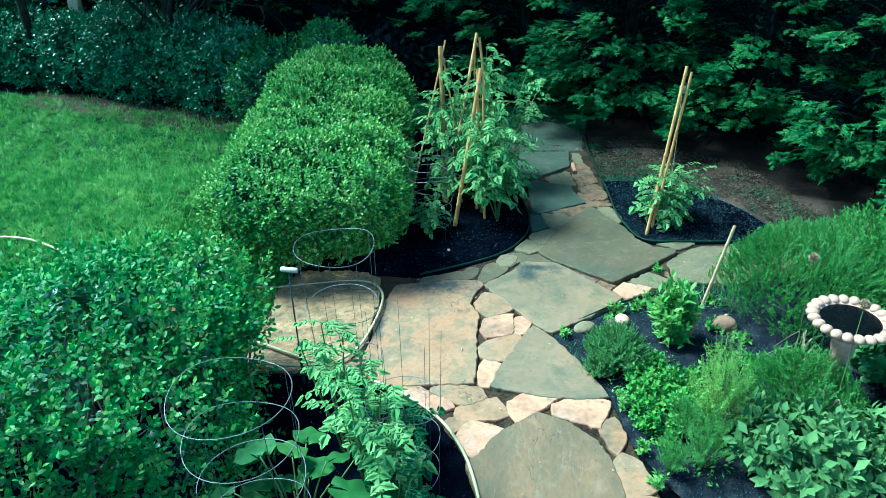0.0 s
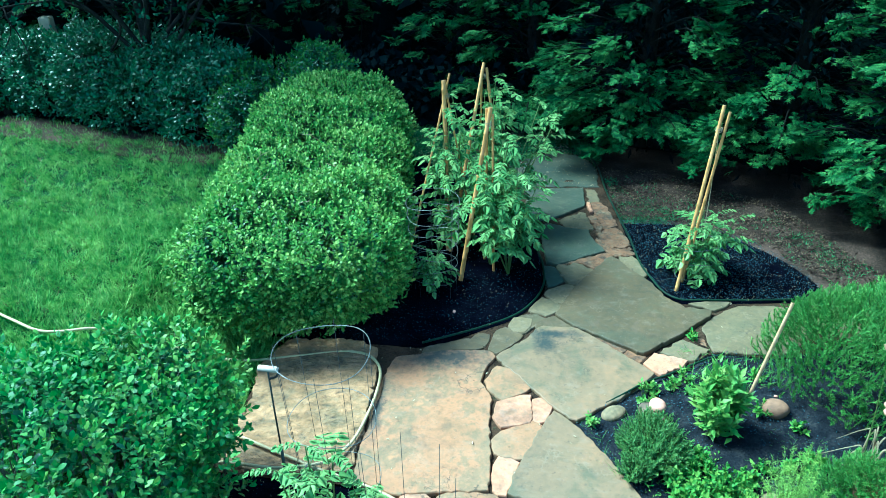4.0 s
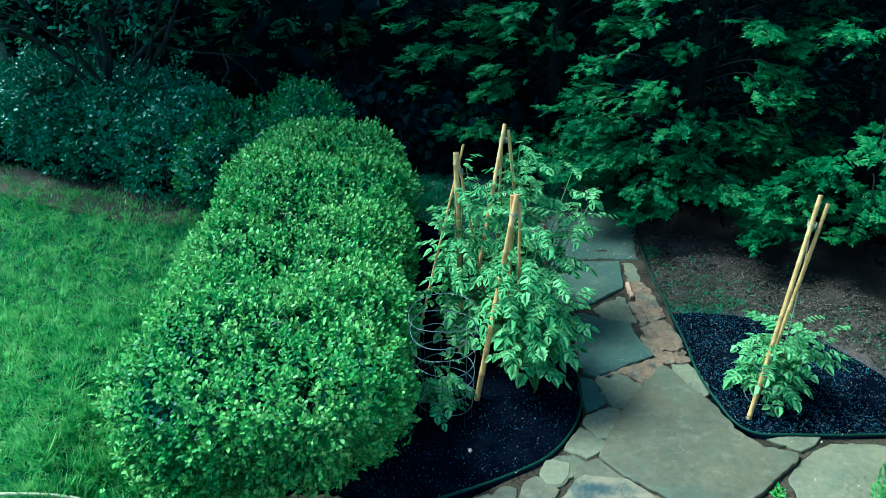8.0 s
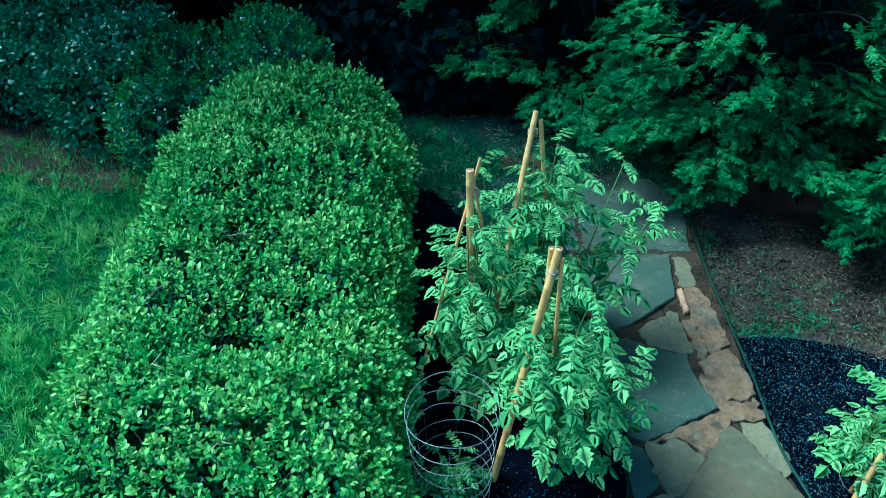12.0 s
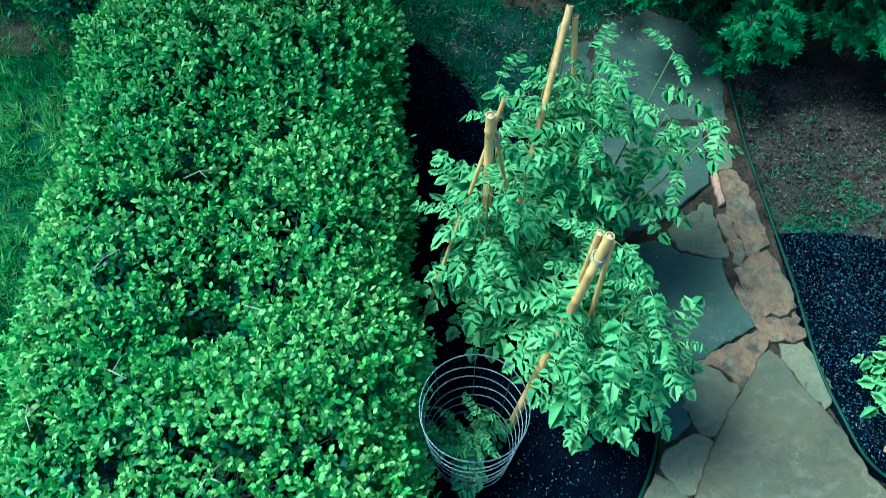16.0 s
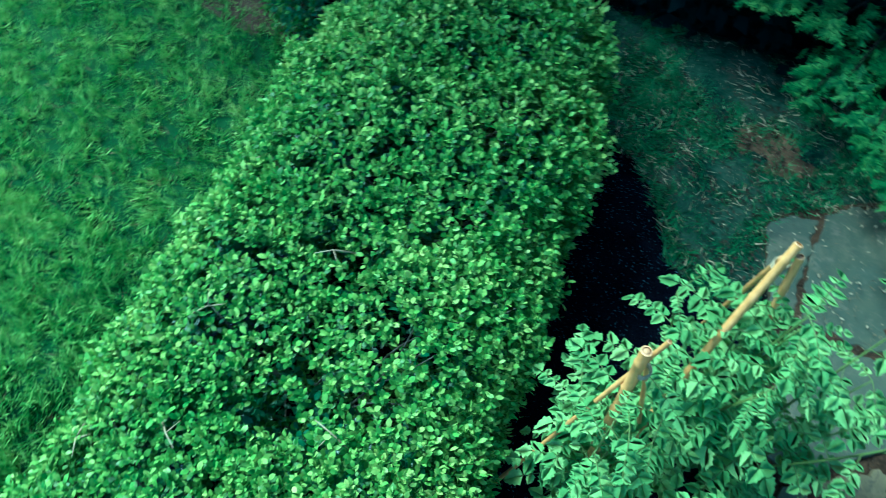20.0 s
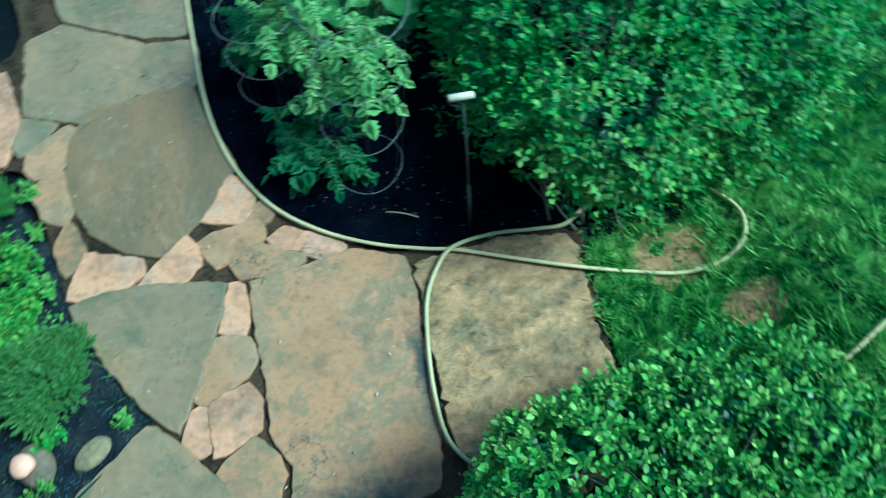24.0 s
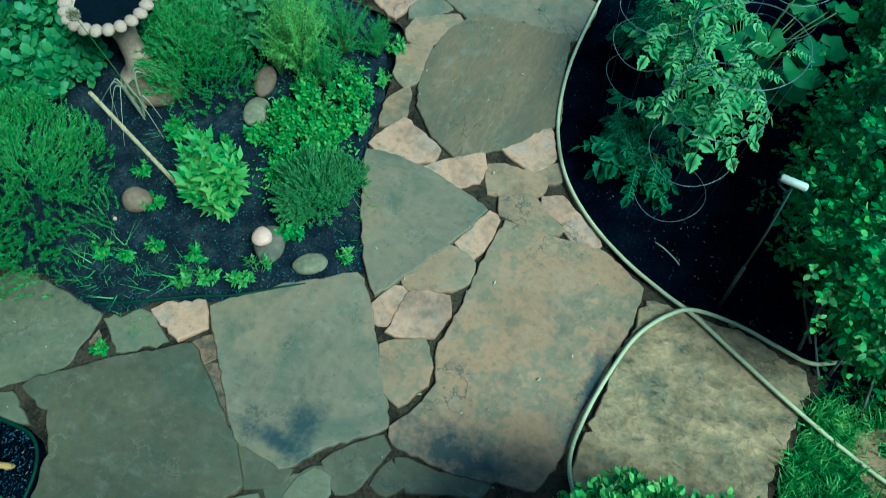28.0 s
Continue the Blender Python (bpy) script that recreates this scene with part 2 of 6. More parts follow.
mottled(TAN, [(PEACH, 2.2, 0.46, 0.70, 0.45), (TEAL_ALGAE, 2.0, 0.50, 0.68, 0.38), ((0.17, 0.10, 0.055), 7, 0.56, 0.74, 0.3), ((0.075, 0.060, 0.036), 4.2, 0.54, 0.66, 0.5), (SPECK, 40, 0.66, 0.74, 0.45)])
mottled(PINK, [((0.40, 0.26, 0.19), 5, 0.5, 0.7, 0.6), (TEAL_ALGAE, 6, 0.55, 0.72, 0.6), ((0.12, 0.07, 0.045), 14, 0.58, 0.72, 0.5)])
mottled(BROWN, [(PEACH, 4, 0.55, 0.75, 0.3), (TEAL_ALGAE, 2.4, 0.5, 0.7, 0.6), (SPECK, 40, 0.66, 0.74, 0.4)])
mottled(RUST, [((0.22, 0.16, 0.085), 9, 0.52, 0.68, 0.6), ((0.028, 0.022, 0.014), 10, 0.50, 0.64, 0.8), ((0.07, 0.085, 0.05), 6, 0.52, 0.7, 0.6)])
mottled(SHADED_MOSSY, [((0.045, 0.068, 0.048), 3, 0.5, 0.7, 0.6), ((0.15, 0.13, 0.075), 2.2, 0.54, 0.70, 0.55), (SPECK, 45, 0.64, 0.74, 0.4)])
mottled(GREYTAN, [(TEAL_ALGAE, 3.4, 0.48, 0.68, 0.6), (PEACH, 6, 0.58, 0.74, 0.35), (SPECK, 22, 0.62, 0.70, 0.75)])
mottled(ROUGHT, [((0.25, 0.17, 0.085), 9, 0.5, 0.66, 0.6), (TEAL_ALGAE, 4, 0.48, 0.68, 0.6), (SPECK, 11, 0.60, 0.68, 0.7), ((0.36, 0.25, 0.15), 16, 0.6, 0.7, 0.5)])
SLATE = surface("dark_flagstone", [(0.04048, 0.03184, 0.01221), (0.06881, 0.04929, 0.01869), (0.09612, 0.06446, 0.02371), (0.1214, 0.07584, 0.02659)], 0.7, 2.2, 24, 0.6, 0.012, "piece", mix=0.2)
mottled(SLATE, [(TEAL_ALGAE, 3, 0.5, 0.7, 0.6), ((0.15, 0.10, 0.065), 5, 0.55, 0.75, 0.5), (SPECK, 45, 0.64, 0.74, 0.5)])
HEDGE = leaf("hedge_leaf", (0.0302, 0.08534, 0.0128), (0.06905, 0.1612, 0.02266), (0.151, 0.237, 0.03693), rough=0.45, mix=0.5, gloss=0.2)
TIP = surface("fresh_leaf", [(0.05384, 0.1569, 0.0263), (0.1435, 0.2914, 0.04549), (0.2872, 0.426, 0.08595), (0.4546, 0.5157, 0.1416)], 0.48, 2.6, 60, 0.15, 0.002, "island", thin=0.2, mix=0.42, gloss=0.22)
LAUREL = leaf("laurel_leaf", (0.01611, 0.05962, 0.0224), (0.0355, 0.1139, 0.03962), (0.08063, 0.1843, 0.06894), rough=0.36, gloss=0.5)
LOOSE = leaf("loose_bush_leaf", (0.02223, 0.07636, 0.01855), (0.05556, 0.1597, 0.03712), (0.139, 0.2638, 0.06185), (0.3333, 0.375, 0.1031), rough=0.5, mix=0.4, gloss=0.25)
FRESH = leaf("young_bush_leaf", (0.04452, 0.1591, 0.02516), (0.1113, 0.2749, 0.04313), (0.2671, 0.4051, 0.07188), rough=0.5, gloss=0.25)
TREE = leaf("tree_leaf", (0.007, 0.035, 0.0154), (0.0154, 0.0665, 0.0266), (0.035, 0.112, 0.042), rough=0.6, gloss=0.12)
NEEDLE = surface("cypress_spray", [(0.0054, 0.02323, 0.00756), (0.01944, 0.06758, 0.01728), (0.0594, 0.1478, 0.0324), (0.1512, 0.264, 0.06264)], 0.6, 2.4, 12, 0.0, 0.002, "island", thin=0.15, mix=0.5, gloss=0.1)
# near-black leaf colour standing in for the deep shade inside the trees
DEEP = leaf("deep_shade_leaf", (0.001, 0.004, 0.005), (0.0025, 0.009, 0.010), rough=0.8, thin=0.0, gloss=0.05)
TOMATO = leaf("tomato_leaf", (0.112, 0.2309, 0.063), (0.2438, 0.4056, 0.1191), (0.4216, 0.5741, 0.1891), rough=0.75, thin=0.35, gloss=0.08, mix=0.6)
# tomato leaf darkened in colour for the low plants that stand in shade
SHADETOM = leaf("shade_tomato_leaf", (0.018, 0.063, 0.0198), (0.045, 0.1215, 0.036), (0.09, 0.189, 0.063), rough=0.6, thin=0.15, gloss=0.18, mix=0.6)
STALK = surface("green_stem", [(0.0756, 0.121, 0.021), (0.1404, 0.1814, 0.0336)], 0.6, 8, 60, 0.2)
SQUASH = leaf("squash_leaf", (0.03385, 0.096, 0.01669), (0.06462, 0.147, 0.02671), (0.09855, 0.18, 0.03617), rough=0.6, thin=0.3)
LIME = leaf("lime_leaf", (0.08772, 0.2288, 0.03567), (0.1949, 0.352, 0.05549), (0.3509, 0.44, 0.09509), rough=0.5, thin=0.3)
HERB = leaf("herb_leaf", (0.05004, 0.1528, 0.02339), (0.1251, 0.2674, 0.03676), (0.278, 0.3948, 0.06014), rough=0.55, gloss=0.2)
FEATHER = leaf("feathery_leaf", (0.04825, 0.1322, 0.02336), (0.1233, 0.27, 0.04089), (0.2789, 0.4482, 0.07789), rough=0.6, mix=0.5)
THYME = leaf("thyme_leaf", (0.0486, 0.1197, 0.02823), (0.1216, 0.2332, 0.05147), (0.243, 0.3528, 0.07888), rough=0.65, mix=0.5)
DILL = leaf("dill_leaf", (0.1518, 0.3003, 0.04), (0.2783, 0.4389, 0.064), (0.4048, 0.5313, 0.096), rough=0.6)
SAGE = leaf("sage_leaf", (0.066, 0.126, 0.036), (0.1155, 0.1943, 0.05472), (0.187, 0.273, 0.0828), rough=0.75, gloss=0.2)
SEDUM = leaf("sedum_leaf", (0.04212, 0.105, 0.02455), (0.08424, 0.175, 0.04043), (0.1474, 0.25, 0.05776), rough=0.5, gloss=0.3)
BARK = surface("bark", [(0.006, 0.007, 0.006), (0.015, 0.015, 0.012), (0.032, 0.030, 0.025)], 0.95, 8, 60, 0.8, 0.02, gloss=0.1)
TWIG = surface("twig", [(0.085, 0.080, 0.060), (0.20, 0.185, 0.14)], 0.85, 8, 60, 0.4)
BAMBOO = surface("bamboo", [(0.3105, 0.165, 0.04264), (0.552, 0.285, 0.0779), (0.713, 0.385, 0.123)], 0.45, 7, 60, 0.25, 0.003, stretch=(1, 1, 0.4))
OLDCANE = surface("weathered_cane", [(0.30, 0.185, 0.080), (0.50, 0.32, 0.15), (0.62, 0.43, 0.23)], 0.7, 9, 60, 0.4, 0.004)
CUT = surface("cut_bamboo", [(0.3967, 0.2195, 0.09262), (0.6612, 0.379, 0.171)], 0.8, 30, 90, 0.2)
TWINE = surface("twine", [(0.225, 0.1836, 0.096), (0.3375, 0.272, 0.156)], 0.9, 60, 200, 0.5, 0.002)
WIRE = surface("galvanised_wire", [(0.104, 0.104, 0.092), (0.208, 0.208, 0.184)], 0.45, 20, 90, 0.1, 0.001, metal=0.4)
RUSTWIRE = surface("dark_wire", [(0.012, 0.014, 0.012), (0.035, 0.036, 0.030)], 0.7, 20, 90, 0.1, 0.001)
RUBBER = surface("hose_vinyl", [(0.3013, 0.2528, 0.1166), (0.4521, 0.3624, 0.175), (0.5777, 0.4383, 0.2216)], 0.6, 4, 120, 0.2, 0.002)
PLASTIC = surface("dark_edging", [(0.0072, 0.018, 0.009), (0.0168, 0.039, 0.018)], 0.5, 6, 60, 0.2, gloss=0.15)
CONCRETE = surface("cast_concrete", [(0.2862, 0.1568, 0.0962), (0.4558, 0.2597, 0.1625), (0.583, 0.343, 0.221)], 0.85, 9, 80, 0.6, 0.006)
WATER = surface("still_water", [(0.002, 0.0025, 0.003), (0.004, 0.005, 0.005)], 0.25, 3, 20, 0.02, 0.002, gloss=0.12)
ROCK = surface("round_rock", [(0.102, 0.055, 0.0288), (0.18, 0.095, 0.0496), (0.288, 0.155, 0.08)], 0.85, 9, 40, 0.7, 0.012, "piece", mix=0.2)
GREYSTEEL = surface("grey_green_steel", [(0.030, 0.040, 0.034), (0.070, 0.080, 0.066)], 0.5, 9, 60, 0.2, 0.002, metal=0.3)
DULLROCK = surface("dull_brown_rock", [(0.070, 0.052, 0.030), (0.12, 0.085, 0.050), (0.17, 0.12, 0.072)], 0.85, 9, 40, 0.7, 0.012)
GREYROCK = surface("grey_rock", [(0.1019, 0.0805, 0.03825), (0.1893, 0.138, 0.06732), (0.2912, 0.1955, 0.0918)], 0.85, 9, 40, 0.7, 0.012)
PALEROCK = surface("pale_rock", [(0.483, 0.2341, 0.1481), (0.63, 0.3225, 0.2125), (0.714, 0.3887, 0.2769)], 0.75, 6, 50, 0.4, 0.005)
WHITE = surface("weathered_white", [(0.374, 0.2975, 0.187), (0.55, 0.425, 0.264)], 0.7, 4, 40, 0.3, 0.004)


# ---- mesh helpers ----
def unit(a):
    return a / np.maximum(np.linalg.norm(a, axis=-1, keepdims=True), 1e-9)


def mesh_from(name, verts, faces, material, smooth=False):
    """verts (n, 3); faces an (m, 3 or 4) whole-number array, or a list of loops."""
    me = bpy.data.meshes.new(name)
    if isinstance(faces, list):
        me.from_pydata([tuple(v) for v in verts], [], faces)
    else:
        k = faces.shape[1]
        me.vertices.add(len(verts))
        me.vertices.foreach_set("co", np.ascontiguousarray(verts, dtype=np.float32).ravel())
        me.loops.add(faces.size)
        me.loops.foreach_set("vertex_index", np.ascontiguousarray(faces, dtype=np.int32).ravel())
        me.polygons.add(len(faces))
        me.polygons.foreach_set("loop_start", np.arange(0, faces.size, k, dtype=np.int32))
        me.update(calc_edges=True)
    if smooth:
        me.polygons.foreach_set("use_smooth", np.ones(len(me.polygons), dtype=bool))
    me.materials.append(material)
    return me


def part(name, me, parent=None, at=None):
    ob = new(name, me)
    if parent:
        ob.parent = parent
    if at:
        ob.location = at
    return ob


def thing(name, label, category, at=(0, 0, 0), group="", kind=""):
    ob = new(name)
    ob.location = at
    ob.empty_display_size = 0.1
    return tagged(ob, label, category, group, kind)


class Build:
    """Collects tubes and other pieces into one mesh."""
    def __init__(self):
        self.v, self.f, self.n = [], [], 0

    def add(self, verts, faces):
        self.v.append(np.asarray(verts, dtype=float))
        self.f += [tuple(i + self.n for i in q) for q in faces]
        self.n += len(verts)

    def tube(self, pts, radii, sides=6, caps=True):
        pts = np.asarray(pts, dtype=float)
        radii = np.broadcast_to(radii, (len(pts),))
        d = unit(np.gradient(pts, axis=0))
        ref = np.array([0.0, 0, 1]) if abs(d[:, 2]).mean() < 0.8 else np.array([1.0, 0, 0])
        a = unit(np.cross(d, ref))
        b = np.cross(d, a)
        an = np.arange(sides) * 2 * math.pi / sides
        ring = pts[:, None] + radii[:, None, None] * (a[:, None] * np.cos(an)[None, :, None] + b[:, None] * np.sin(an)[None, :, None])
        fs = [(i * sides + j, i * sides + (j + 1) % sides, (i + 1) * sides + (j + 1) % sides, (i + 1) * sides + j) for i in range(len(pts) - 1) for j in range(sides)]
        if caps:
            fs += [tuple(range(sides))[::-1], tuple((len(pts) - 1) * sides + j for j in range(sides))]
        self.add(ring.reshape(-1, 3), fs)

    def mesh(self, name, material, smooth=True):
        return mesh_from(name, np.concatenate(self.v), self.f, material, smooth)


def smooth_line(pts, steps=8):
    """A Catmull-Rom line through the points."""
    p = np.asarray(pts, dtype=float)
    p = np.vstack([2 * p[0] - p[1], p, 2 * p[-1] - p[-2]])
    out = []
    for i in range(1, len(p) - 2):
        for s in np.arange(steps) / steps:
            out.append(0.5 * (2 * p[i] + (p[i + 1] - p[i - 1]) * s + (2 * p[i - 1] - 5 * p[i] + 4 * p[i + 1] - p[i + 2]) * s * s + (3 * p[i] - p[i - 1] - 3 * p[i + 1] + p[i + 2]) * s ** 3))
    out.append(p[-2])
    return np.array(out)


# leaf shapes: along +y from the stem, facing +z
ROUND = (np.array([(0, 0, 0), (-0.23, 0.34, 0.06), (-0.25, 0.68, 0.04), (0, 1, -0.06), (0.25, 0.68, 0.04), (0.23, 0.34, 0.06)]), np.array([(0, 5, 1), (1, 5, 4), (1, 4, 2), (2, 4, 3)]))
PLAIN = (np.array([(0, 0, 0), (-0.28, 0.5, 0.07), (0, 0.5, -0.02), (0.28, 0.5, 0.07), (0, 1, -0.06)]), np.array([(0, 2, 1), (0, 3, 2), (1, 2, 4), (2, 3, 4)]))
LANCE = (np.array([(0, 0, 0), (-0.16, 0.42, 0.04), (0, 0.45, -0.01), (0.16, 0.42, 0.04), (0, 1, -0.1)]), np.array([(0, 2, 1), (0, 3, 2), (1, 2, 4), (2, 3, 4)]))
SLIVER = (np.array([(-0.5, 0, 0), (0.5, 0, 0), (0, 1, 0)]), np.array([(0, 1, 2)]))
LOBES = (np.array([(0, 0, 0), (-.24, .18, .03), (-.17, .33, .01), (-.31, .5, .03), (-.17, .62, 0), (-.19, .78, .0), (0, 1, -.12), (.19, .78, 0), (.17, .62, 0), (.31, .5, .03), (.17, .33, .01), (.24, .18, .03), (0, .35, -.03), (0, .7, -.05)]),
         np.array([(0, 12, 1), (1, 12, 2), (2, 12, 3), (3, 12, 4), (4, 12, 13), (4, 13, 5), (5, 13, 6), (0, 11, 12), (11, 10, 12), (10, 9, 12), (9, 8, 12), (8, 13, 12), (8, 7, 13), (7, 6, 13)]))


def toothed(seed):
    """A tomato leaflet: pointed, deeply toothed, folded along its rib and curling down at the tip."""
    rng = np.random.default_rng(seed)
    fold, curl, turn = rng.uniform(-0.06, 0.08), rng.uniform(0.02, 0.18), rng.normal() * 0.10
    def at(x, y):
        return (x + turn * y * y, y * (1 - 0.12 * curl), abs(x) * fold - curl * y * y)
    v, f = [at(0, 0), at(0, 0.34), at(0, 0.68), at(0, 1)], []
    for s in (-1, 1):
        row = [0]
        for y, w in ((0.05, 0.14), (0.17, 0.38), (0.30, 0.31), (0.41, 0.40), (0.53, 0.28), (0.63, 0.31), (0.75, 0.18), (0.85, 0.14)):
            v.append(at(s * w * rng.uniform(0.85, 1.15), y + rng.uniform(-0.02, 0.02)))
            row.append(len(v) - 1)
        row.append(3)
        for k in range(9):
            f.append((1 if k < 4 else 2, row[k], row[k + 1]))
        f.append((1, row[4], 2))
    return np.array(v), np.array(f)


TOOTHED = [toothed(k) for k in range(8)]


def leaves(name, shape, base, way, up, size, material, width=1.0, smooth=False):
    """One mesh of many leaves: base (n, 3), way each leaf points, up its upper side, size its length."""
    tv, tf = shape
    y = unit(way)
    x = unit(np.cross(y, up))
    z = np.cross(x, y)
    s = np.broadcast_to(size, (len(base),))[:, None, None]
    v = base[:, None] + s * (tv[None, :, 0:1] * width * x[:, None] + tv[None, :, 1:2] * y[:, None] + tv[None, :, 2:3] * z[:, None])
    f = tf[None] + (np.arange(len(base)) * len(tv))[:, None, None]
    return mesh_from(name, v.reshape(-1, 3), f.reshape(-1, tf.shape[1]), material, smooth)


def mixed_leaves(name, shapes, pick, base, way, up, size, material, smooth=False):
    """As leaves(), with the shape of each leaf picked from several."""
    vs, fs, n = [], [], 0
    y = unit(way)
    x = unit(np.cross(y, up))
    z = np.cross(x, y)
    for k, (tv, tf) in enumerate(shapes):
        m = pick == k
        s = size[m][:, None, None]
        v = base[m][:, None] + s * (tv[None, :, 0:1] * x[m][:, None] + tv[None, :, 1:2] * y[m][:, None] + tv[None, :, 2:3] * z[m][:, None])
        vs.append(v.reshape(-1, 3))
        fs.append((tf[None] + n + (np.arange(m.sum()) * len(tv))[:, None, None]).reshape(-1, 3))
        n += v.shape[0] * v.shape[1]
    return mesh_from(name, np.concatenate(vs), np.concatenate(fs), material, smooth)


def waves(p, rng, scale, count=7):
    """A soft pseudo-noise of places, about -1 to 1."""
    out = np.zeros(len(p))
    for _ in range(count):
        k = unit(rng.normal(size=3)) * scale * rng.uniform(0.6, 1.6)
        out += np.sin(p @ k + rng.uniform(0, 7))
    return out / math.sqrt(count)


def shell(rng, lobes, density, lump=0.05, lump_scale=6.0, low=0.03):
    """Places and outward ways on the union of rounded lobes (x, y, z, rx, ry, rz, squareness)."""
    ps, ns = [], []
    for i, (cx, cy, cz, rx, ry, rz, q) in enumerate(lobes):
        c, r = np.array([cx, cy, cz]), np.array([rx, ry, rz])
        area = 4 * math.pi * ((rx * ry) ** 1.6 / 3 + (rx * rz) ** 1.6 / 3 + (ry * rz) ** 1.6 / 3) ** (1 / 1.6) * 1.15
        d = unit(rng.normal(size=(int(area * density), 3))) * r
        d = unit(d)
        k = (np.abs(d / r) ** q).sum(1) ** (-1 / q)
        p = d * k[:, None]
        n = unit(np.sign(p) * np.abs(p / r) ** (q - 1) / r)
        p = p + c + n * (lump * waves(p + c, np.random.default_rng(5), lump_scale))[:, None]
        keep = p[:, 2] > low
        for j, (ax, ay, az, bx, by, bz, w) in enumerate(lobes):
            if j != i:
                keep &= (np.abs((p - [ax, ay, az]) / [bx, by, bz]) ** w).sum(1) > 0.74
        ps.append(p[keep])
        ns.append(n[keep])
    return np.concatenate(ps), np.concatenate(ns)


def shoots(rng, p, n, count, spread, step, up=0.5, wild=0.45):
    """Leaves set round the shoots at p: their bases, ways and upper sides."""
    a = unit(n + np.array([0, 0, up]) + rng.normal(size=p.shape) * wild)
    ref = unit(np.cross(a, rng.normal(size=p.shape)))
    oth = np.cross(a, ref)
    B, W, U = [], [], []
    turn = rng.uniform(0, 7, len(p))
    for k in range(count):
        ang = turn + k * 2.4 + rng.normal(size=len(p)) * 0.3
        out = ref * np.cos(ang)[:, None] + oth * np.sin(ang)[:, None]
        o = np.radians(spread[0] + (spread[1] - spread[0]) * k / max(1, count - 1) + rng.normal(size=len(p)) * 9)[:, None]
        W.append(a * np.cos(o) + out * np.sin(o))
        U.append(a * np.sin(o) - out * np.cos(o))
        B.append(p - a * step * k)
    return np.concatenate(B), np.concatenate(W), np.concatenate(U)


def bush(name, label, lobes, density, size, material, seed, count=7, group="", category="hedge", lump=0.05, loose=0.0, stems=40, shape=ROUND, tip=None):
    rng = np.random.default_rng(seed)
    box = np.array(lobes)
    mid = (box[:, :2] * box[:, 3:4]).sum(0) / box[:, 3].sum()
    root = thing(name, label, category, (mid[0], mid[1], 0), group)
    base = Vector((mid[0], mid[1], 0))
    p, n = shell(rng, lobes, density, lump)
    gaps = waves(p, np.random.default_rng(seed + 1), 13.0) > -1.55
    p, n = p[gaps], n[gaps]
    p = p - n * (rng.random(len(p)) ** 2 * 0.08 + 0.028 * waves(p, np.random.default_rng(seed + 2), 24.0))[:, None] + n * (rng.random(len(p)) ** 6 * loose)[:, None]
    b, w, u = shoots(rng, p, n, count, (22, 85), size * 0.30)
    s = size * rng.uniform(0.65, 1.2, len(b))
    young = np.arange(len(b)) < len(p) * 3
    part("foliage", leaves("foliage", shape, (b - np.array(base))[~young], w[~young], u[~young], s[~young], material), root)
    part("young_foliage", leaves("young_foliage", shape, (b - np.array(base))[young], w[young], u[young], s[young], tip or material), root)
    # the inside: sparser leaves, dark laurel green standing in for shade, and the stems that carry them
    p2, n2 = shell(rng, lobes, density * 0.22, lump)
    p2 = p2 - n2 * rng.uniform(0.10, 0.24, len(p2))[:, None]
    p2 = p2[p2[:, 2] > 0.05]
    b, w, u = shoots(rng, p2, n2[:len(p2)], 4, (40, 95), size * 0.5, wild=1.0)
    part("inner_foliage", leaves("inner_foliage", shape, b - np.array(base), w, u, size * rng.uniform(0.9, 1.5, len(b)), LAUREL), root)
    B = Build()
    ends, en = shell(rng, lobes, 40)
    for i in rng.permutation(len(ends))[:stems]:
        e = ends[i] - en[i] * 0.04
        lobe = min(lobes, key=lambda o: (o[0] - e[0]) ** 2 + (o[1] - e[1]) ** 2)
        s0 = np.array([lobe[0] + rng.normal() * 0.1, lobe[1] + rng.normal() * 0.15, 0.0])
        m1 = s0 * 0.5 + e * 0.5 + rng.normal(size=3) * 0.06
        B.tube(smooth_line([s0, m1, e], 4) - np.array(base), np.linspace(0.008, 0.0015, 9), 4)
    part("stem", B.mesh("stem", TWIG), root)
    return root


def rise(x, y):
    """The lawn swells beside the hedge; its fall towards the shrubs is shaped to fit the camera's view."""
    s = [np.clip(k, 0, 1) for k in ((-2.1 - np.asarray(x)) / 0.7, (np.asarray(y) - 2.6) / 0.8, (6.6 - np.asarray(y)) / 1.8)]
    return 0.28 * np.prod([k * k * (3 - 2 * k) for k in s], axis=0)


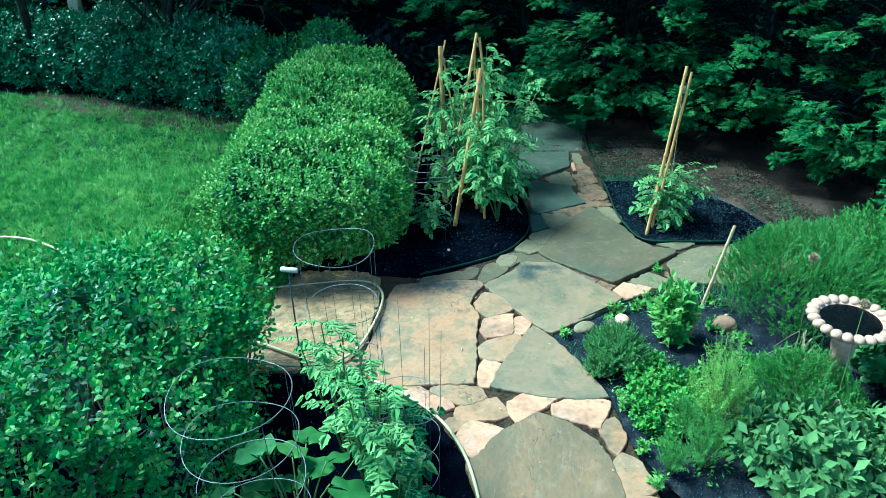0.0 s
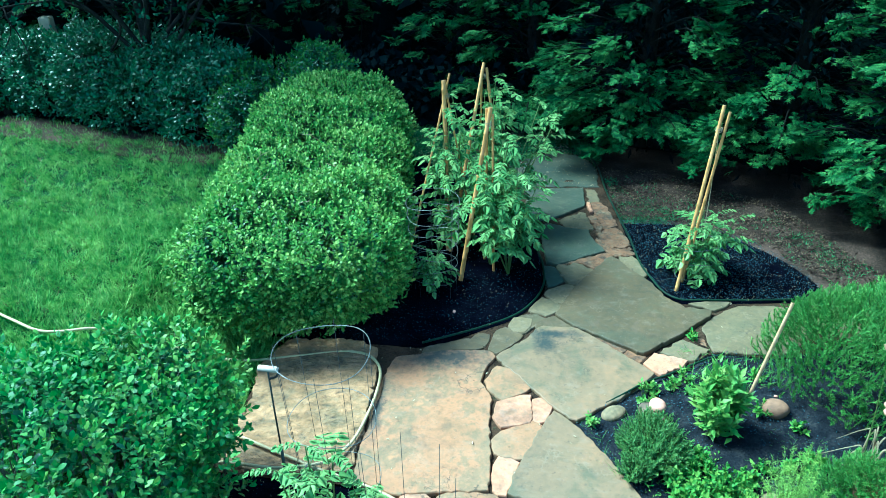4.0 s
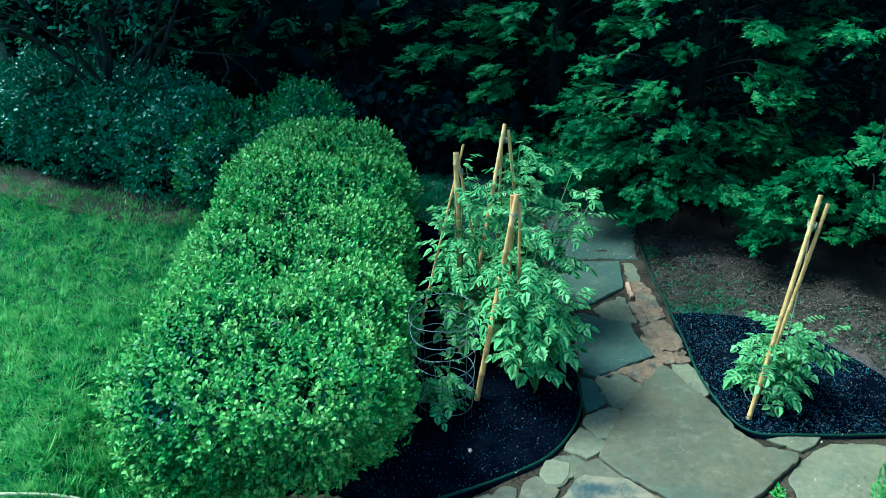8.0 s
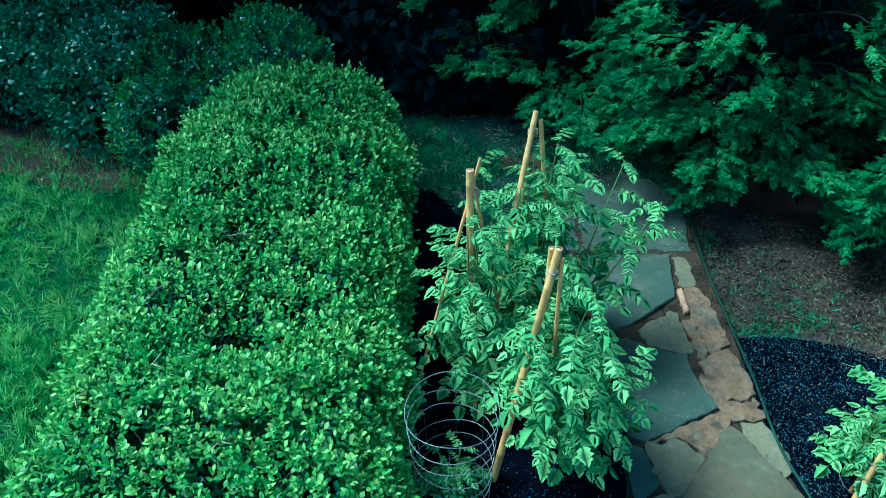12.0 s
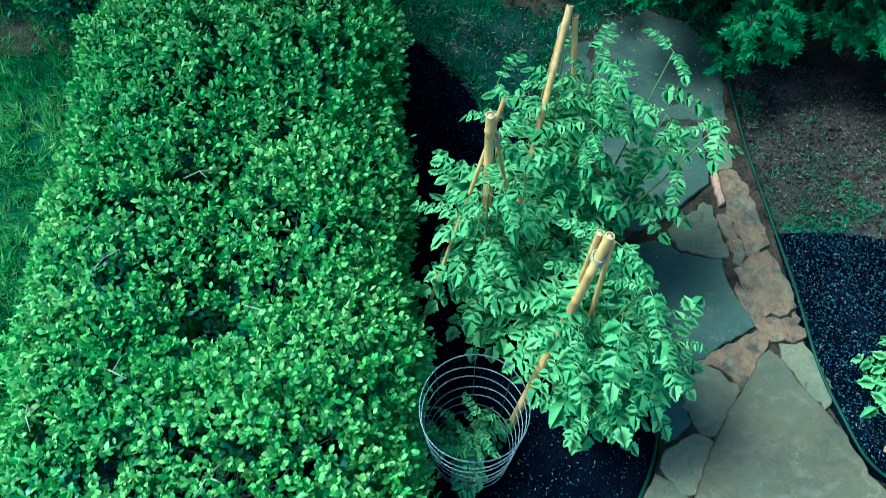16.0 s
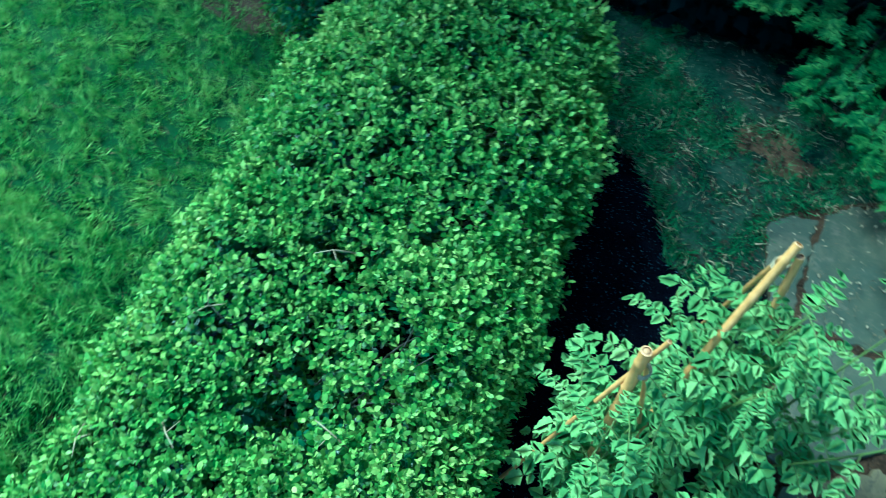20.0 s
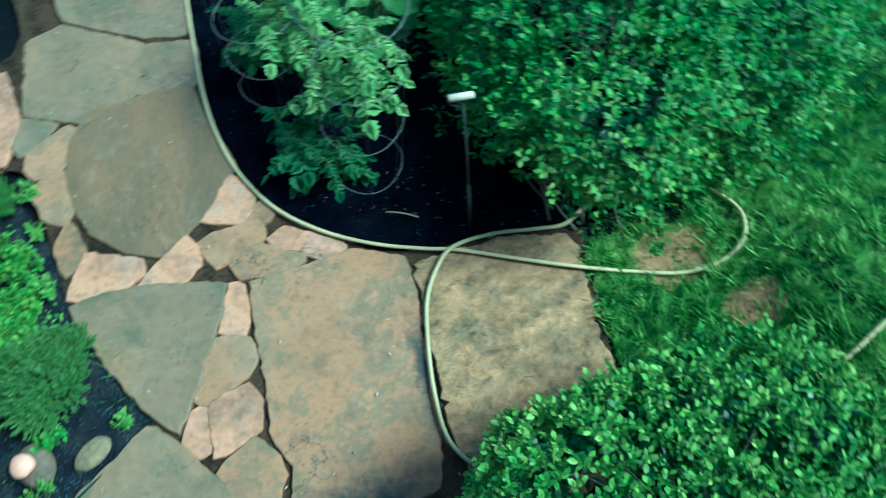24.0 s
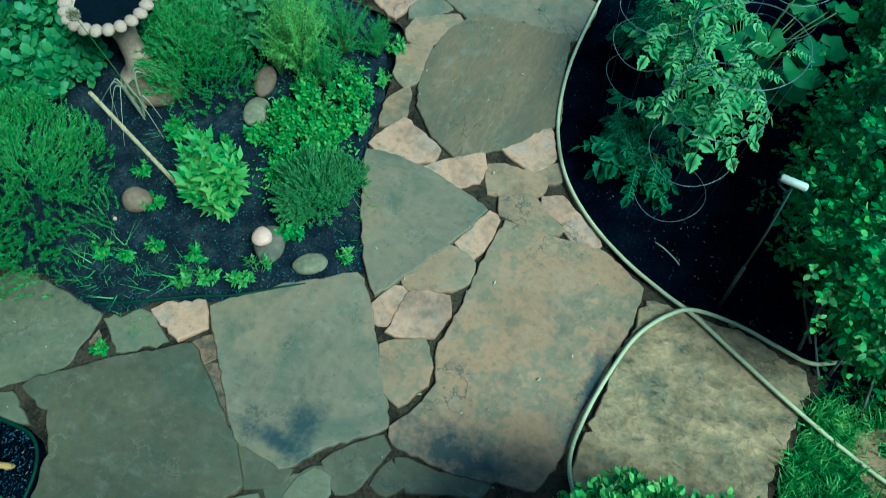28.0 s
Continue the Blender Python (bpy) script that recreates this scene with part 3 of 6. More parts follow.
def sheet(name, outline, z, material, step=0.08, rough=0.012, mound=0.0, seed=3, kind="structure", label="", category="ground"):
    """A patch of ground with a free outline and an uneven face."""
    from mathutils.geometry import delaunay_2d_cdt
    o = smooth_line(list(outline) + [outline[0]], 5)[:-1, :2] if len(outline) > 4 else np.array(outline)
    lo, hi = o.min(0), o.max(0)
    gx, gy = np.meshgrid(np.arange(lo[0], hi[0], step), np.arange(lo[1], hi[1], step))
    g = np.stack([gx.ravel(), gy.ravel()], 1) + np.random.default_rng(seed).uniform(-0.3, 0.3, (gx.size, 2)) * step
    pts = [Vector(q) for q in np.vstack([o, g])]
    vs, _, fs, *_ = delaunay_2d_cdt(pts, [], [list(range(len(o)))], 2, 1e-4)
    v = np.array([(q[0], q[1], 0.0) for q in vs])
    edge = np.min(np.linalg.norm(v[:, None, :2] - o[None], axis=2), axis=1) if len(v) * len(o) < 4e6 else np.ones(len(v))
    lift = np.clip(edge / 0.15, 0, 1)
    r2 = np.random.default_rng(seed)
    v[:, 2] = z + lift * (mound + rough * waves(v, r2, 14.0) + rough * 0.6 * waves(v, r2, 45.0)) + rise(v[:, 0], v[:, 1])
    ob = new(name, mesh_from(name, v, [tuple(f) for f in fs], material, True))
    return tagged(ob, label, category, kind=kind)


def inside(p, outline):
    o = np.asarray(outline, dtype=float)
    c = np.zeros(len(p), dtype=bool)
    for (x0, y0), (x1, y1) in zip(o, np.roll(o, -1, axis=0)):
        t = (y0 > p[:, 1]) != (y1 > p[:, 1])
        c ^= t & (p[:, 0] < (x1 - x0) * (p[:, 1] - y0) / (y1 - y0 + 1e-12) + x0)
    return c


def scatter(rng, outline, count):
    o = np.asarray(outline, dtype=float)
    p = rng.uniform(o.min(0), o.max(0), (count, 2))
    return p[inside(p, o)]


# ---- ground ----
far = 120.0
ground = tagged(new("ground", mesh_from("ground", np.array([(-far, -far, -0.07), (far, -far, -0.07), (far, far, -0.07), (-far, far, -0.07)]), [(0, 1, 2, 3)], SHADE_DIRT)), "ground sheet with the tree shade put into its near-black colour", "ground", kind="structure")

LAWN = [(-12, -6), (-3.2, -6), (-2.9, 0.3), (-2.5, 2.2), (-1.75, 2.72), (-1.62, 2.95), (-1.6, 3.5), (-1.62, 4.02), (-2.1, 4.2), (-2.5, 4.55), (-2.45, 6.0), (-2.55, 7.0), (-2.95, 7.45), (-3.75, 7.62), (-4.7, 7.95), (-5.5, 8.15), (-6.8, 8.5), (-12, 9.3)]
lawn = sheet("lawn", LAWN, -0.035, TURF, 0.16, 0.010, 0.0, 4, label="mown green lawn with a few worn patches", category="lawn")
rng = np.random.default_rng(11)


BARE_SPOTS = [(-0.10, 7.66, 0.24, 0.14), (-5.3, 8.0, 1.2, 0.26), (-3.7, 7.5, 0.8, 0.20), (-2.05, 3.04, 0.2, 0.15), (-2.29, 3.39, 0.13, 0.1)]


def grass(name, outline, count, length, seed, material=BLADE, z=-0.03, width=0.09, label="", lean=0.55, thinning=0.0, tufts=(22.0, 60.0)):
    r = np.random.default_rng(seed)
    p = scatter(r, outline, count)
    q = np.column_stack([p, np.zeros(len(p))])
    tuft = waves(q, np.random.default_rng(seed), tufts[0]) + 0.6 * waves(q, np.random.default_rng(seed + 3), tufts[1])
    keep = tuft > -1.7 + thinning
    p, tuft = p[keep], tuft[keep]
    for x, y, rx, ry in BARE_SPOTS:
        near = ((p[:, 0] - x) / rx) ** 2 + ((p[:, 1] - y) / ry) ** 2 + r.normal(size=len(p)) * 0.25 < 1
        near &= r.random(len(p)) < (0.5 if x < -3 else 0.74)
        p, tuft = p[~near], tuft[~near]
    q = np.column_stack([p, np.zeros(len(p))])
    b = np.column_stack([p, z + rise(p[:, 0], p[:, 1])])
    flow = np.column_stack([waves(q, np.random.default_rng(seed + k), 30.0) for k in (5, 6)])
    w = np.column_stack([(r.normal(size=(len(p), 2)) * 0.7 + flow * 0.8) * lean, np.ones(len(p))])
    u = r.normal(size=(len(p), 3))
    s = length * r.uniform(0.55, 1.25, len(p)) * (1 + 0.55 * np.clip(tuft, -1, 1))
    ob = new(name, leaves(name, SLIVER, b, w, u, s, material, width))
    return tagged(ob, label, "grass", kind="stuff")


SEEN_LAWN = [(-7.5, 1.2), (-3.2, 1.2), (-2.6, 2.2), (-1.75, 2.72), (-1.62, 2.95), (-1.6, 3.5), (-1.62, 4.02), (-2.1, 4.18), (-2.45, 4.5), (-2.4, 6.0), (-2.5, 7.0), (-2.95, 7.4), (-3.75, 7.58), (-4.7, 7.9), (-5.5, 8.1), (-7.5, 8.6)]
grass("grass", SEEN_LAWN, 270000, 0.058, 21, width=0.11, label="short dense lawn grass", lean=0.8, thinning=0.5, tufts=(55.0, 110.0))
grass("grass", [(-5.0, 2.7), (-2.6, 2.2), (-1.75, 2.72), (-1.62, 2.95), (-1.6, 3.5), (-1.62, 4.02), (-2.1, 4.18), (-2.45, 4.5), (-2.45, 5.5), (-5.0, 5.5)], 110000, 0.05, 25, width=0.12, label="short dense lawn grass beside the hedge", lean=0.9, thinning=0.6, tufts=(55.0, 110.0))
for k, outline in enumerate(([(-12, -6), (-7.5, -6), (-7.5, 8.7), (-12, 9.2)], [(-7.5, -6), (-3.2, -6), (-3.0, 1.2), (-7.5, 1.2)])):
    grass("grass", outline, 26000, 0.085, 27 + k, width=0.3, label="mown grass on the far part of the lawn", lean=0.8, thinning=-0.6)
grass("long_grass", [(-2.3, 2.85), (-1.62, 2.9), (-1.56, 3.6), (-1.5, 4.02), (-2.1, 4.2), (-2.55, 4.5), (-2.8, 4.1)], 14000, 0.09, 22, label="longer uncut grass beside the hedge", lean=0.8)
grass("dry_grass", SEEN_LAWN, 9000, 0.05, 23, STRAW, label="dry straw-coloured blades in the lawn", lean=1.2)
sheet("bare_patch", [(-2.25, 2.9), (-2.2, 3.12), (-1.98, 3.22), (-1.82, 3.1), (-1.85, 2.95), (-2.05, 2.86)], -0.024, BARE, 0.05, 0.006, 0.004, 7, label="bare sandy patch worn into the lawn")
sheet("bare_patch", [(-2.42, 3.3), (-2.4, 3.48), (-2.2, 3.5), (-2.15, 3.38), (-2.28, 3.27)], -0.024, BARE, 0.05, 0.006, 0.004, 8, label="small bare sandy patch worn into the lawn")
sheet("worn_strip", [(-6.4, 8.0), (-4.7, 7.45), (-3.4, 7.12), (-2.9, 7.2), (-3.1, 7.62), (-4.2, 7.98), (-5.2, 8.25), (-6.4, 8.6)], -0.024, DIRT, 0.1, 0.008, 0.006, 9, label="worn earth strip between lawn and shrubs")
grass("grass", [(-6.4, 8.1), (-4.7, 7.55), (-3.0, 7.2), (-2.9, 7.5), (-4.2, 8.0), (-6.4, 8.6)], 7000, 0.05, 24, label="thin grass on the worn earth strip", z=-0.02)

# ---- beds ----
BED_HEDGE = [(-2.45, 4.6), (-2.15, 4.25), (-1.65, 4.06), (-1.2, 4.03), (-0.85, 4.03), (-0.45, 4.03), (-0.08, 4.24), (0.19, 4.44), (0.36, 4.76), (0.38, 5.12), (0.32, 5.5), (0.24, 6.0), (0.05, 6.55), (-0.40, 6.72), (-0.48, 6.9), (-0.70, 7.2), (-0.95, 7.34), (-1.2, 7.3), (-1.7, 7.2), (-2.5, 7.2)]
BED_SMALL = [(1.1, 5.95), (1.15, 5.5), (1.2, 5.05), (1.33, 4.73), (1.45, 4.66), (1.9, 4.68), (2.35, 4.72), (2.55, 4.9), (2.42, 5.3), (2.2, 5.6), (1.9, 5.88), (1.45, 5.97)]
BED_HERB = [(2.3, 1.25), (1.85, 1.62), (1.3, 1.76), (0.98, 2.25), (0.86, 2.62), (0.62, 3.05), (0.5, 3.3), (0.84, 3.55), (1.12, 3.79), (1.31, 3.87), (1.53, 4.06), (1.98, 4.05), (2.6, 4.3), (3.6, 4.3), (3.8, 2.5), (3.4, 1.1)]
BED_NEAR = [(0.17, 0.2), (0.16, 1.0), (0.13, 1.5), (0.05, 1.9), (-0.08, 2.2), (-0.22, 2.38), (-0.45, 2.55), (-0.75, 2.68), (-1.0, 2.76), (-1.55, 2.78), (-1.95, 2.9), (-2.7, 2.4), (-3.0, 0.3), (-1.5, -0.4)]
sheet("hedge_bed", BED_HEDGE, -0.03, SOIL, 0.07, 0.012, 0.03, 31, label="bed of fine black mulch along the hedge", category="bed")
sheet("small_bed", BED_SMALL, -0.03, SOIL, 0.05, 0.010, 0.035, 32, label="rounded bed of black mulch beside the path", category="bed")
sheet("herb_bed", BED_HERB, -0.03, HERB_SOIL, 0.07, 0.014, 0.02, 33, label="herb bed of dark crumbly soil", category="bed")
sheet("vegetable_bed", BED_NEAR, -0.035, SOIL, 0.07, 0.014, 0.02, 34, label="vegetable bed of black soil edged by the hose", category="bed")
sheet("dirt_strip", [(0.95, 8.0), (1.03, 6.6), (1.1, 5.95), (1.45, 5.92), (1.9, 5.84), (2.2, 5.56), (2.45, 5.2), (2.6, 4.75), (3.6, 4.4), (4.4, 5.2), (4.0, 6.4), (2.6, 7.4)], -0.045, DIRT, 0.09, 0.014, 0.015, 35, label="bare brown earth with sparse weeds under the conifers", category="ground")
for outline, count in (([(1.05, 7.0), (1.1, 6.0), (1.5, 5.98), (2.3, 5.6), (2.7, 4.9), (3.2, 5.0), (2.6, 6.4), (1.6, 7.1)], 5200), ([(1.08, 6.2), (1.12, 5.97), (1.5, 5.95), (1.75, 6.1), (1.5, 6.4), (1.2, 6.45)], 2600), ([(2.3, 5.7), (2.7, 5.0), (3.1, 5.2), (2.8, 5.9)], 1600)):
    grass("weeds", outline, count, 0.026, 36 + count, DIM_BLADE, width=0.22, label="sparse weeds on the bare earth", lean=1.3, thinning=-1.0)
grass("straw_litter", [(1.05, 7.2), (1.1, 6.0), (1.5, 5.98), (2.3, 5.6), (2.7, 4.9), (3.2, 5.0), (2.6, 6.4), (1.6, 7.1)], 9000, 0.022, 37, STRAW, 0.0, 0.10, "dry needles littered on the earth", lean=4.0)
def litter(name, outline, count, size, seed, material, z=0.0, label=""):
    """Flakes that lie about on a bed."""
    r = np.random.default_rng(seed)
    p = scatter(r, outline, count)
    b = np.column_stack([p, z + r.uniform(0.0, 0.012, len(p))])
    w = np.column_stack([r.normal(size=(len(p), 2)), r.normal(size=len(p)) * 0.25])
    u = np.column_stack([r.normal(size=(len(p), 2)) * 0.5, np.ones(len(p))])
    ob = new(name, leaves(name, PLAIN, b, w, u, size * r.uniform(0.4, 1.3, len(p)), material, 0.7))
    return tagged(ob, label, "mulch", kind="stuff")


REAR = [(-2.4, 8.3), (-2.4, 7.2), (-1.6, 7.3), (-1.2, 7.27), (-0.95, 7.30), (-0.71, 7.17), (-0.50, 6.87), (-0.41, 6.69), (0.05, 6.5), (0.06, 6.9), (0.0, 7.15), (0.09, 7.27), (0.37, 7.45), (0.59, 7.55), (0.83, 7.47), (1.0, 7.16), (1.1, 7.6), (0.9, 8.4)]
sheet("rear_grass", REAR, -0.04, REAR_SOIL, 0.09, 0.014, 0.016, 38, label="shaded thin turf behind the tomato bed", category="ground")
grass("rear_turf", REAR, 52000, 0.052, 39, DIM_BLADE, width=0.13, label="thin shaded grass behind the tomato bed", thinning=0.9, lean=1.0, tufts=(7.0, 30.0))
grass("straw_litter", REAR, 5200, 0.036, 62, PALESTRAW, -0.012, 0.15, "dry needles fallen on the shaded turf", lean=4.0, thinning=-1.0)
litter("fallen_bits", [(0.0, 6.66), (1.0, 6.66), (1.0, 7.2), (0.8, 7.52), (0.5, 7.56), (0.0, 7.2)], 170, 0.022, 63, PALESTRAW, 0.002, "dry bits fallen on the shaded flagstone")
litter("turf_litter", REAR, 6000, 0.030, 57, DIRT, -0.02, "brown leaf litter in the shaded turf")
sheet("bare_patch", [(-0.36, 7.66), (-0.28, 7.80), (-0.1, 7.86), (0.06, 7.76), (0.20, 7.66), (0.08, 7.56), (-0.06, 7.46), (-0.2, 7.52)], -0.030, DARK_BARE, 0.05, 0.006, 0.012, 60, label="bare reddish patch in the shaded turf")
litter("mulch_flakes", BED_HEDGE, 18000, 0.012, 41, CHIPS, 0.005, "black mulch flakes on the hedge bed")
litter("mulch_flakes", BED_SMALL, 15000, 0.012, 42, CHIPS, 0.008, "black mulch flakes on the small bed")
litter("soil_crumbs", BED_HERB, 26000, 0.013, 43, CHIPS, -0.004, "crumbs of dark soil on the herb bed")
litter("soil_crumbs", BED_NEAR, 5000, 0.010, 44, CHIPS, -0.01, "crumbs of dark soil on the vegetable bed")
litter("pale_flakes", [(-1.2, 7.8), (-0.8, 7.45), (-0.4, 7.1), (0.1, 6.7), (0.36, 7.45), (0.4, 8.1), (-1.3, 8.2)], 420, 0.016, 40, PALESTRAW, -0.01, "pale dry flakes on the shaded turf")
litter("pale_flakes", BED_SMALL, 1100, 0.014, 45, STRAW, 0.012, "pale dry flakes on the black mulch")
litter("pale_flakes", BED_HERB, 700, 0.011, 46, STRAW, 0.004, "pale dry flakes on the dark soil")
litter("pale_flakes", [(-0.9, 2.2), (-0.3, 2.3), (-1.1, 2.75), (-1.5, 2.7)], 120, 0.016, 47, STRAW, 0.002, "pale dry flakes along the hose")
litter("pale_flakes", [(-0.3, 4.1), (0.3, 4.6), (0.3, 5.4), (-0.5, 5.2)], 160, 0.014, 48, STRAW, 0.012, "pale dry flakes on the tomato bed")

grass("needle_litter", [(0.2, 6.6), (0.95, 6.6), (1.0, 7.2), (0.75, 7.6), (0.3, 7.6)], 1500, 0.017, 49, STRAW, 0.008, 0.12, "dry needles fallen on the rear flagstones", lean=6.0)
BARE_EARTH = [(1.05, 7.2), (1.1, 6.0), (1.5, 5.98), (2.3, 5.6), (2.7, 4.9), (3.2, 5.0), (2.6, 6.4), (1.6, 7.1)]
litter("clods", BARE_EARTH, 9000, 0.034, 50, leaf("clod", (0.010, 0.008, 0.006), (0.045, 0.030, 0.021), (0.13, 0.082, 0.055), rough=0.9, gloss=0.1), -0.02, "crumbled clods on the bare earth")
litter("leaf_flakes", BARE_EARTH, 1500, 0.020, 58, STRAW, -0.008, "pale leaf flakes on the bare earth")
grass("weeds", [(1.14, 5.98), (1.36, 5.98), (1.30, 6.5), (1.16, 6.95), (1.08, 6.9)], 3200, 0.035, 61, DIM_BLADE, width=0.2, label="low weeds along the edging", lean=1.2, thinning=0.2, tufts=(7.0, 24.0))
litter("creeping_weeds", [(0.9, 3.45), (1.3, 3.3), (1.9, 3.5), (1.95, 3.95), (1.5, 3.95), (1.2, 3.75)], 260, 0.013, 59, DIM_BLADE, 0.0, "tiny creeping weeds at the bed's edge")

# ---- the flagstone path ----
PATH_EDGE = [(0.16, 0.1), (0.16, 1.0), (0.13, 1.5), (0.05, 1.9), (-0.08, 2.2), (-0.22, 2.38), (-0.45, 2.55), (-0.75, 2.7), (-1.6, 2.76), (-1.62, 2.95), (-1.58, 3.45), (-1.58, 3.75), (-1.46, 3.98), (-0.85, 4.01), (-0.45, 4.0), (-0.08, 4.22), (0.19, 4.42), (0.38, 4.74), (0.40, 5.12), (0.34, 5.5), (0.26, 6.0), (0.12, 6.7), (-0.02, 7.15), (0.08, 7.3), (0.36, 7.5), (0.59, 7.6), (0.84, 7.53), (1.0, 7.16), (1.05, 6.5), (1.12, 5.9), (1.17, 5.2), (1.25, 4.9), (1.38, 4.66), (1.9, 4.68), (2.5, 4.72), (3.2, 4.7), (3.2, 4.25), (2.5, 4.2), (1.98, 4.02), (1.53, 4.04), (1.31, 3.85), (1.12, 3.77), (0.84, 3.53), (0.52, 3.28), (0.64, 3.05), (0.88, 2.6), (0.96, 2.3), (1.08, 1.85), (1.22, 1.72), (1.7, 1.65), (2.2, 1.3), (1.2, 0.9), (1.2, 0.1)]
bedding = sheet("path", PATH_EDGE, -0.017, BEDDING, 0.06, 0.006, 0.0, 51, label="flagstone path of bluestone and sandstone in brown mortar", category="path")
stone_rng = np.random.default_rng(52)


def flagstone(material, corners, top=0.0, thick=0.05, ragged=0.0045, grow=0.026):
    """One flat stone: a slightly ragged outline, a worn upper edge and a faintly tilted face."""
    r = stone_rng
    c = np.array(corners, dtype=float)
    mid = c.mean(0)
    pts = []
    wob = r.uniform(0, 7, 3)
    for a, b in zip(c, np.roll(c, -1, axis=0)):
        n = max(2, int(np.linalg.norm(b - a) / 0.028))
        side = np.array([b[1] - a[1], a[0] - b[0]]) / max(1e-6, np.linalg.norm(b - a))
        for k in range(n):
            q = a + (b - a) * k / n
            bite = math.sin(q[0] * 17 + q[1] * 13 + wob[0]) * 0.8 + math.sin(q[0] * 58 - q[1] * 67 + wob[1]) * 0.35 + r.normal() * 0.9
            pts.append(q + side * bite * ragged * (1 if k else 0.4))
    o = np.array(pts) - mid
    o = 0.92 * o + 0.04 * (np.roll(o, 1, axis=0) + np.roll(o, -1, axis=0))
    if ((o[:, 0] * np.roll(o[:, 1], -1) - np.roll(o[:, 0], -1) * o[:, 1]).sum()) < 0:
        o = o[::-1]
    n = len(o)
    along = unit(np.roll(o, -1, axis=0) - np.roll(o, 1, axis=0))
    out = np.column_stack([along[:, 1], -along[:, 0]])
    tilt = r.normal(size=2) * 0.004
    def ring(shrink, z):
        q = o - out * shrink
        return np.column_stack([q, z + q @ tilt])
    grow = -grow
    v = np.vstack([ring(grow, -thick), ring(grow, top - 0.008), ring(grow + 0.004, top - 0.0015), ring(grow + 0.008, top)])
    f = []
    for k in range(3):
        f += [(k * n + i, k * n + (i + 1) % n, (k + 1) * n + (i + 1) % n, (k + 1) * n + i) for i in range(n)]
    f.append(tuple(3 * n + i for i in range(n)))
    ob = part("flagstone", mesh_from("flagstone", v, f, material), bedding, (mid[0], mid[1], 0.0))
    return ob


# a copy of a stone material with dark feathered patches at given places
def dark_spotted(material, dark_spots, name):
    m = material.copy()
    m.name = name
    return mottled(m, [], dark_spots)


# along the vegetable bed
flagstone(BROWN, [(0.76, 1.47), (0.22, 1.39), (0.15, 1.66), (0.03, 2.0), (0.22, 2.27), (0.43, 2.44), (0.59, 2.38), (0.76, 2.23), (0.83, 2.06), (0.87, 1.82), (0.85, 1.63)], 0.004)
flagstone(BLUE, [(1.10, 0.86), (0.91, 0.76), (0.46, 1.02), (0.49, 1.24), (0.52, 1.37), (0.66, 1.46), (0.8, 1.5), (0.94, 1.44), (1.10, 1.38)])
flagstone(BLUE, [(0.89, 0.70), (0.44, 0.95), (0.21, 0.98), (0.2, 0.3), (1.0, 0.25)])
flagstone(BLUE, [(0.43, 1.04), (0.18, 1.07), (0.17, 1.28), (0.45, 1.24)])
flagstone(BLUE, [(0.47, 1.28), (0.17, 1.32), (0.18, 1.38), (0.38, 1.42), (0.49, 1.38)])
flagstone(BROWN, [(0.74, 1.49), (0.52, 1.42), (0.42, 1.44), (0.56, 1.50)], -0.004)
flagstone(PINK, [(2.08, 1.24), (1.24, 1.06), (1.16, 1.42), (1.22, 1.70), (1.43, 1.59), (1.65, 1.62), (1.87, 1.51)], 0.004)
flagstone(BLUE, [(1.17, 1.50), (1.12, 1.42), (0.95, 1.49), (1.06, 1.62), (1.13, 1.65)])
flagstone(TAN, [(1.09, 1.76), (1.08, 1.66), (0.88, 1.53), (0.82, 1.58), (0.86, 1.70), (0.93, 1.80), (1.05, 1.82)])
flagstone(TAN, [(1.05, 1.89), (0.91, 1.83), (0.84, 2.03), (0.91, 2.14), (1.0, 2.08)])
flagstone(TAN, [(0.93, 2.28), (0.88, 2.15), (0.82, 2.30), (0.82, 2.38), (0.89, 2.44)])
flagstone(PINK, [(0.87, 2.58), (0.79, 2.36), (0.54, 2.46), (0.53, 2.53), (0.60, 2.57)], 0.006)
flagstone(PINK, [(0.55, 2.61), (0.43, 2.50), (0.30, 2.38), (0.26, 2.45), (0.25, 2.54), (0.35, 2.62)], 0.004)
flagstone(PINK, [(0.21, 2.29), (0.05, 2.06), (-0.05, 2.22), (-0.02, 2.29), (0.02, 2.34)], 0.004)
flagstone(TAN, [(-0.01, 2.33), (-0.09, 2.26), (-0.13, 2.34), (-0.09, 2.37)])
flagstone(TAN, [(0.23, 2.43), (0.16, 2.39), (-0.06, 2.37), (-0.07, 2.46), (0.02, 2.51), (0.16, 2.57)])
flagstone(TAN, [(0.09, 2.58), (-0.04, 2.51), (-0.13, 2.57), (-0.27, 2.62), (-0.24, 2.64), (-0.16, 2.67), (0.05, 2.66)], 0.003)
flagstone(PINK, [(-0.11, 2.48), (-0.19, 2.44), (-0.33, 2.53), (-0.45, 2.60), (-0.46, 2.63), (-0.35, 2.65), (-0.27, 2.57), (-0.15, 2.54)])
# the crossing
flagstone(BLUE, [(0.86, 2.64), (0.56, 2.61), (0.14, 2.69), (0.22, 2.92), (0.35, 3.22), (0.41, 3.35), (0.54, 3.20), (0.70, 2.95)], 0.012)
flagstone(PINK, [(0.17, 2.92), (0.10, 2.69), (0.06, 2.71), (0.06, 2.86), (0.08, 2.96)])
flagstone(TAN, [(0.32, 3.22), (0.20, 2.97), (0.06, 3.0), (0.04, 3.09), (0.09, 3.16), (0.26, 3.25)], 0.004)
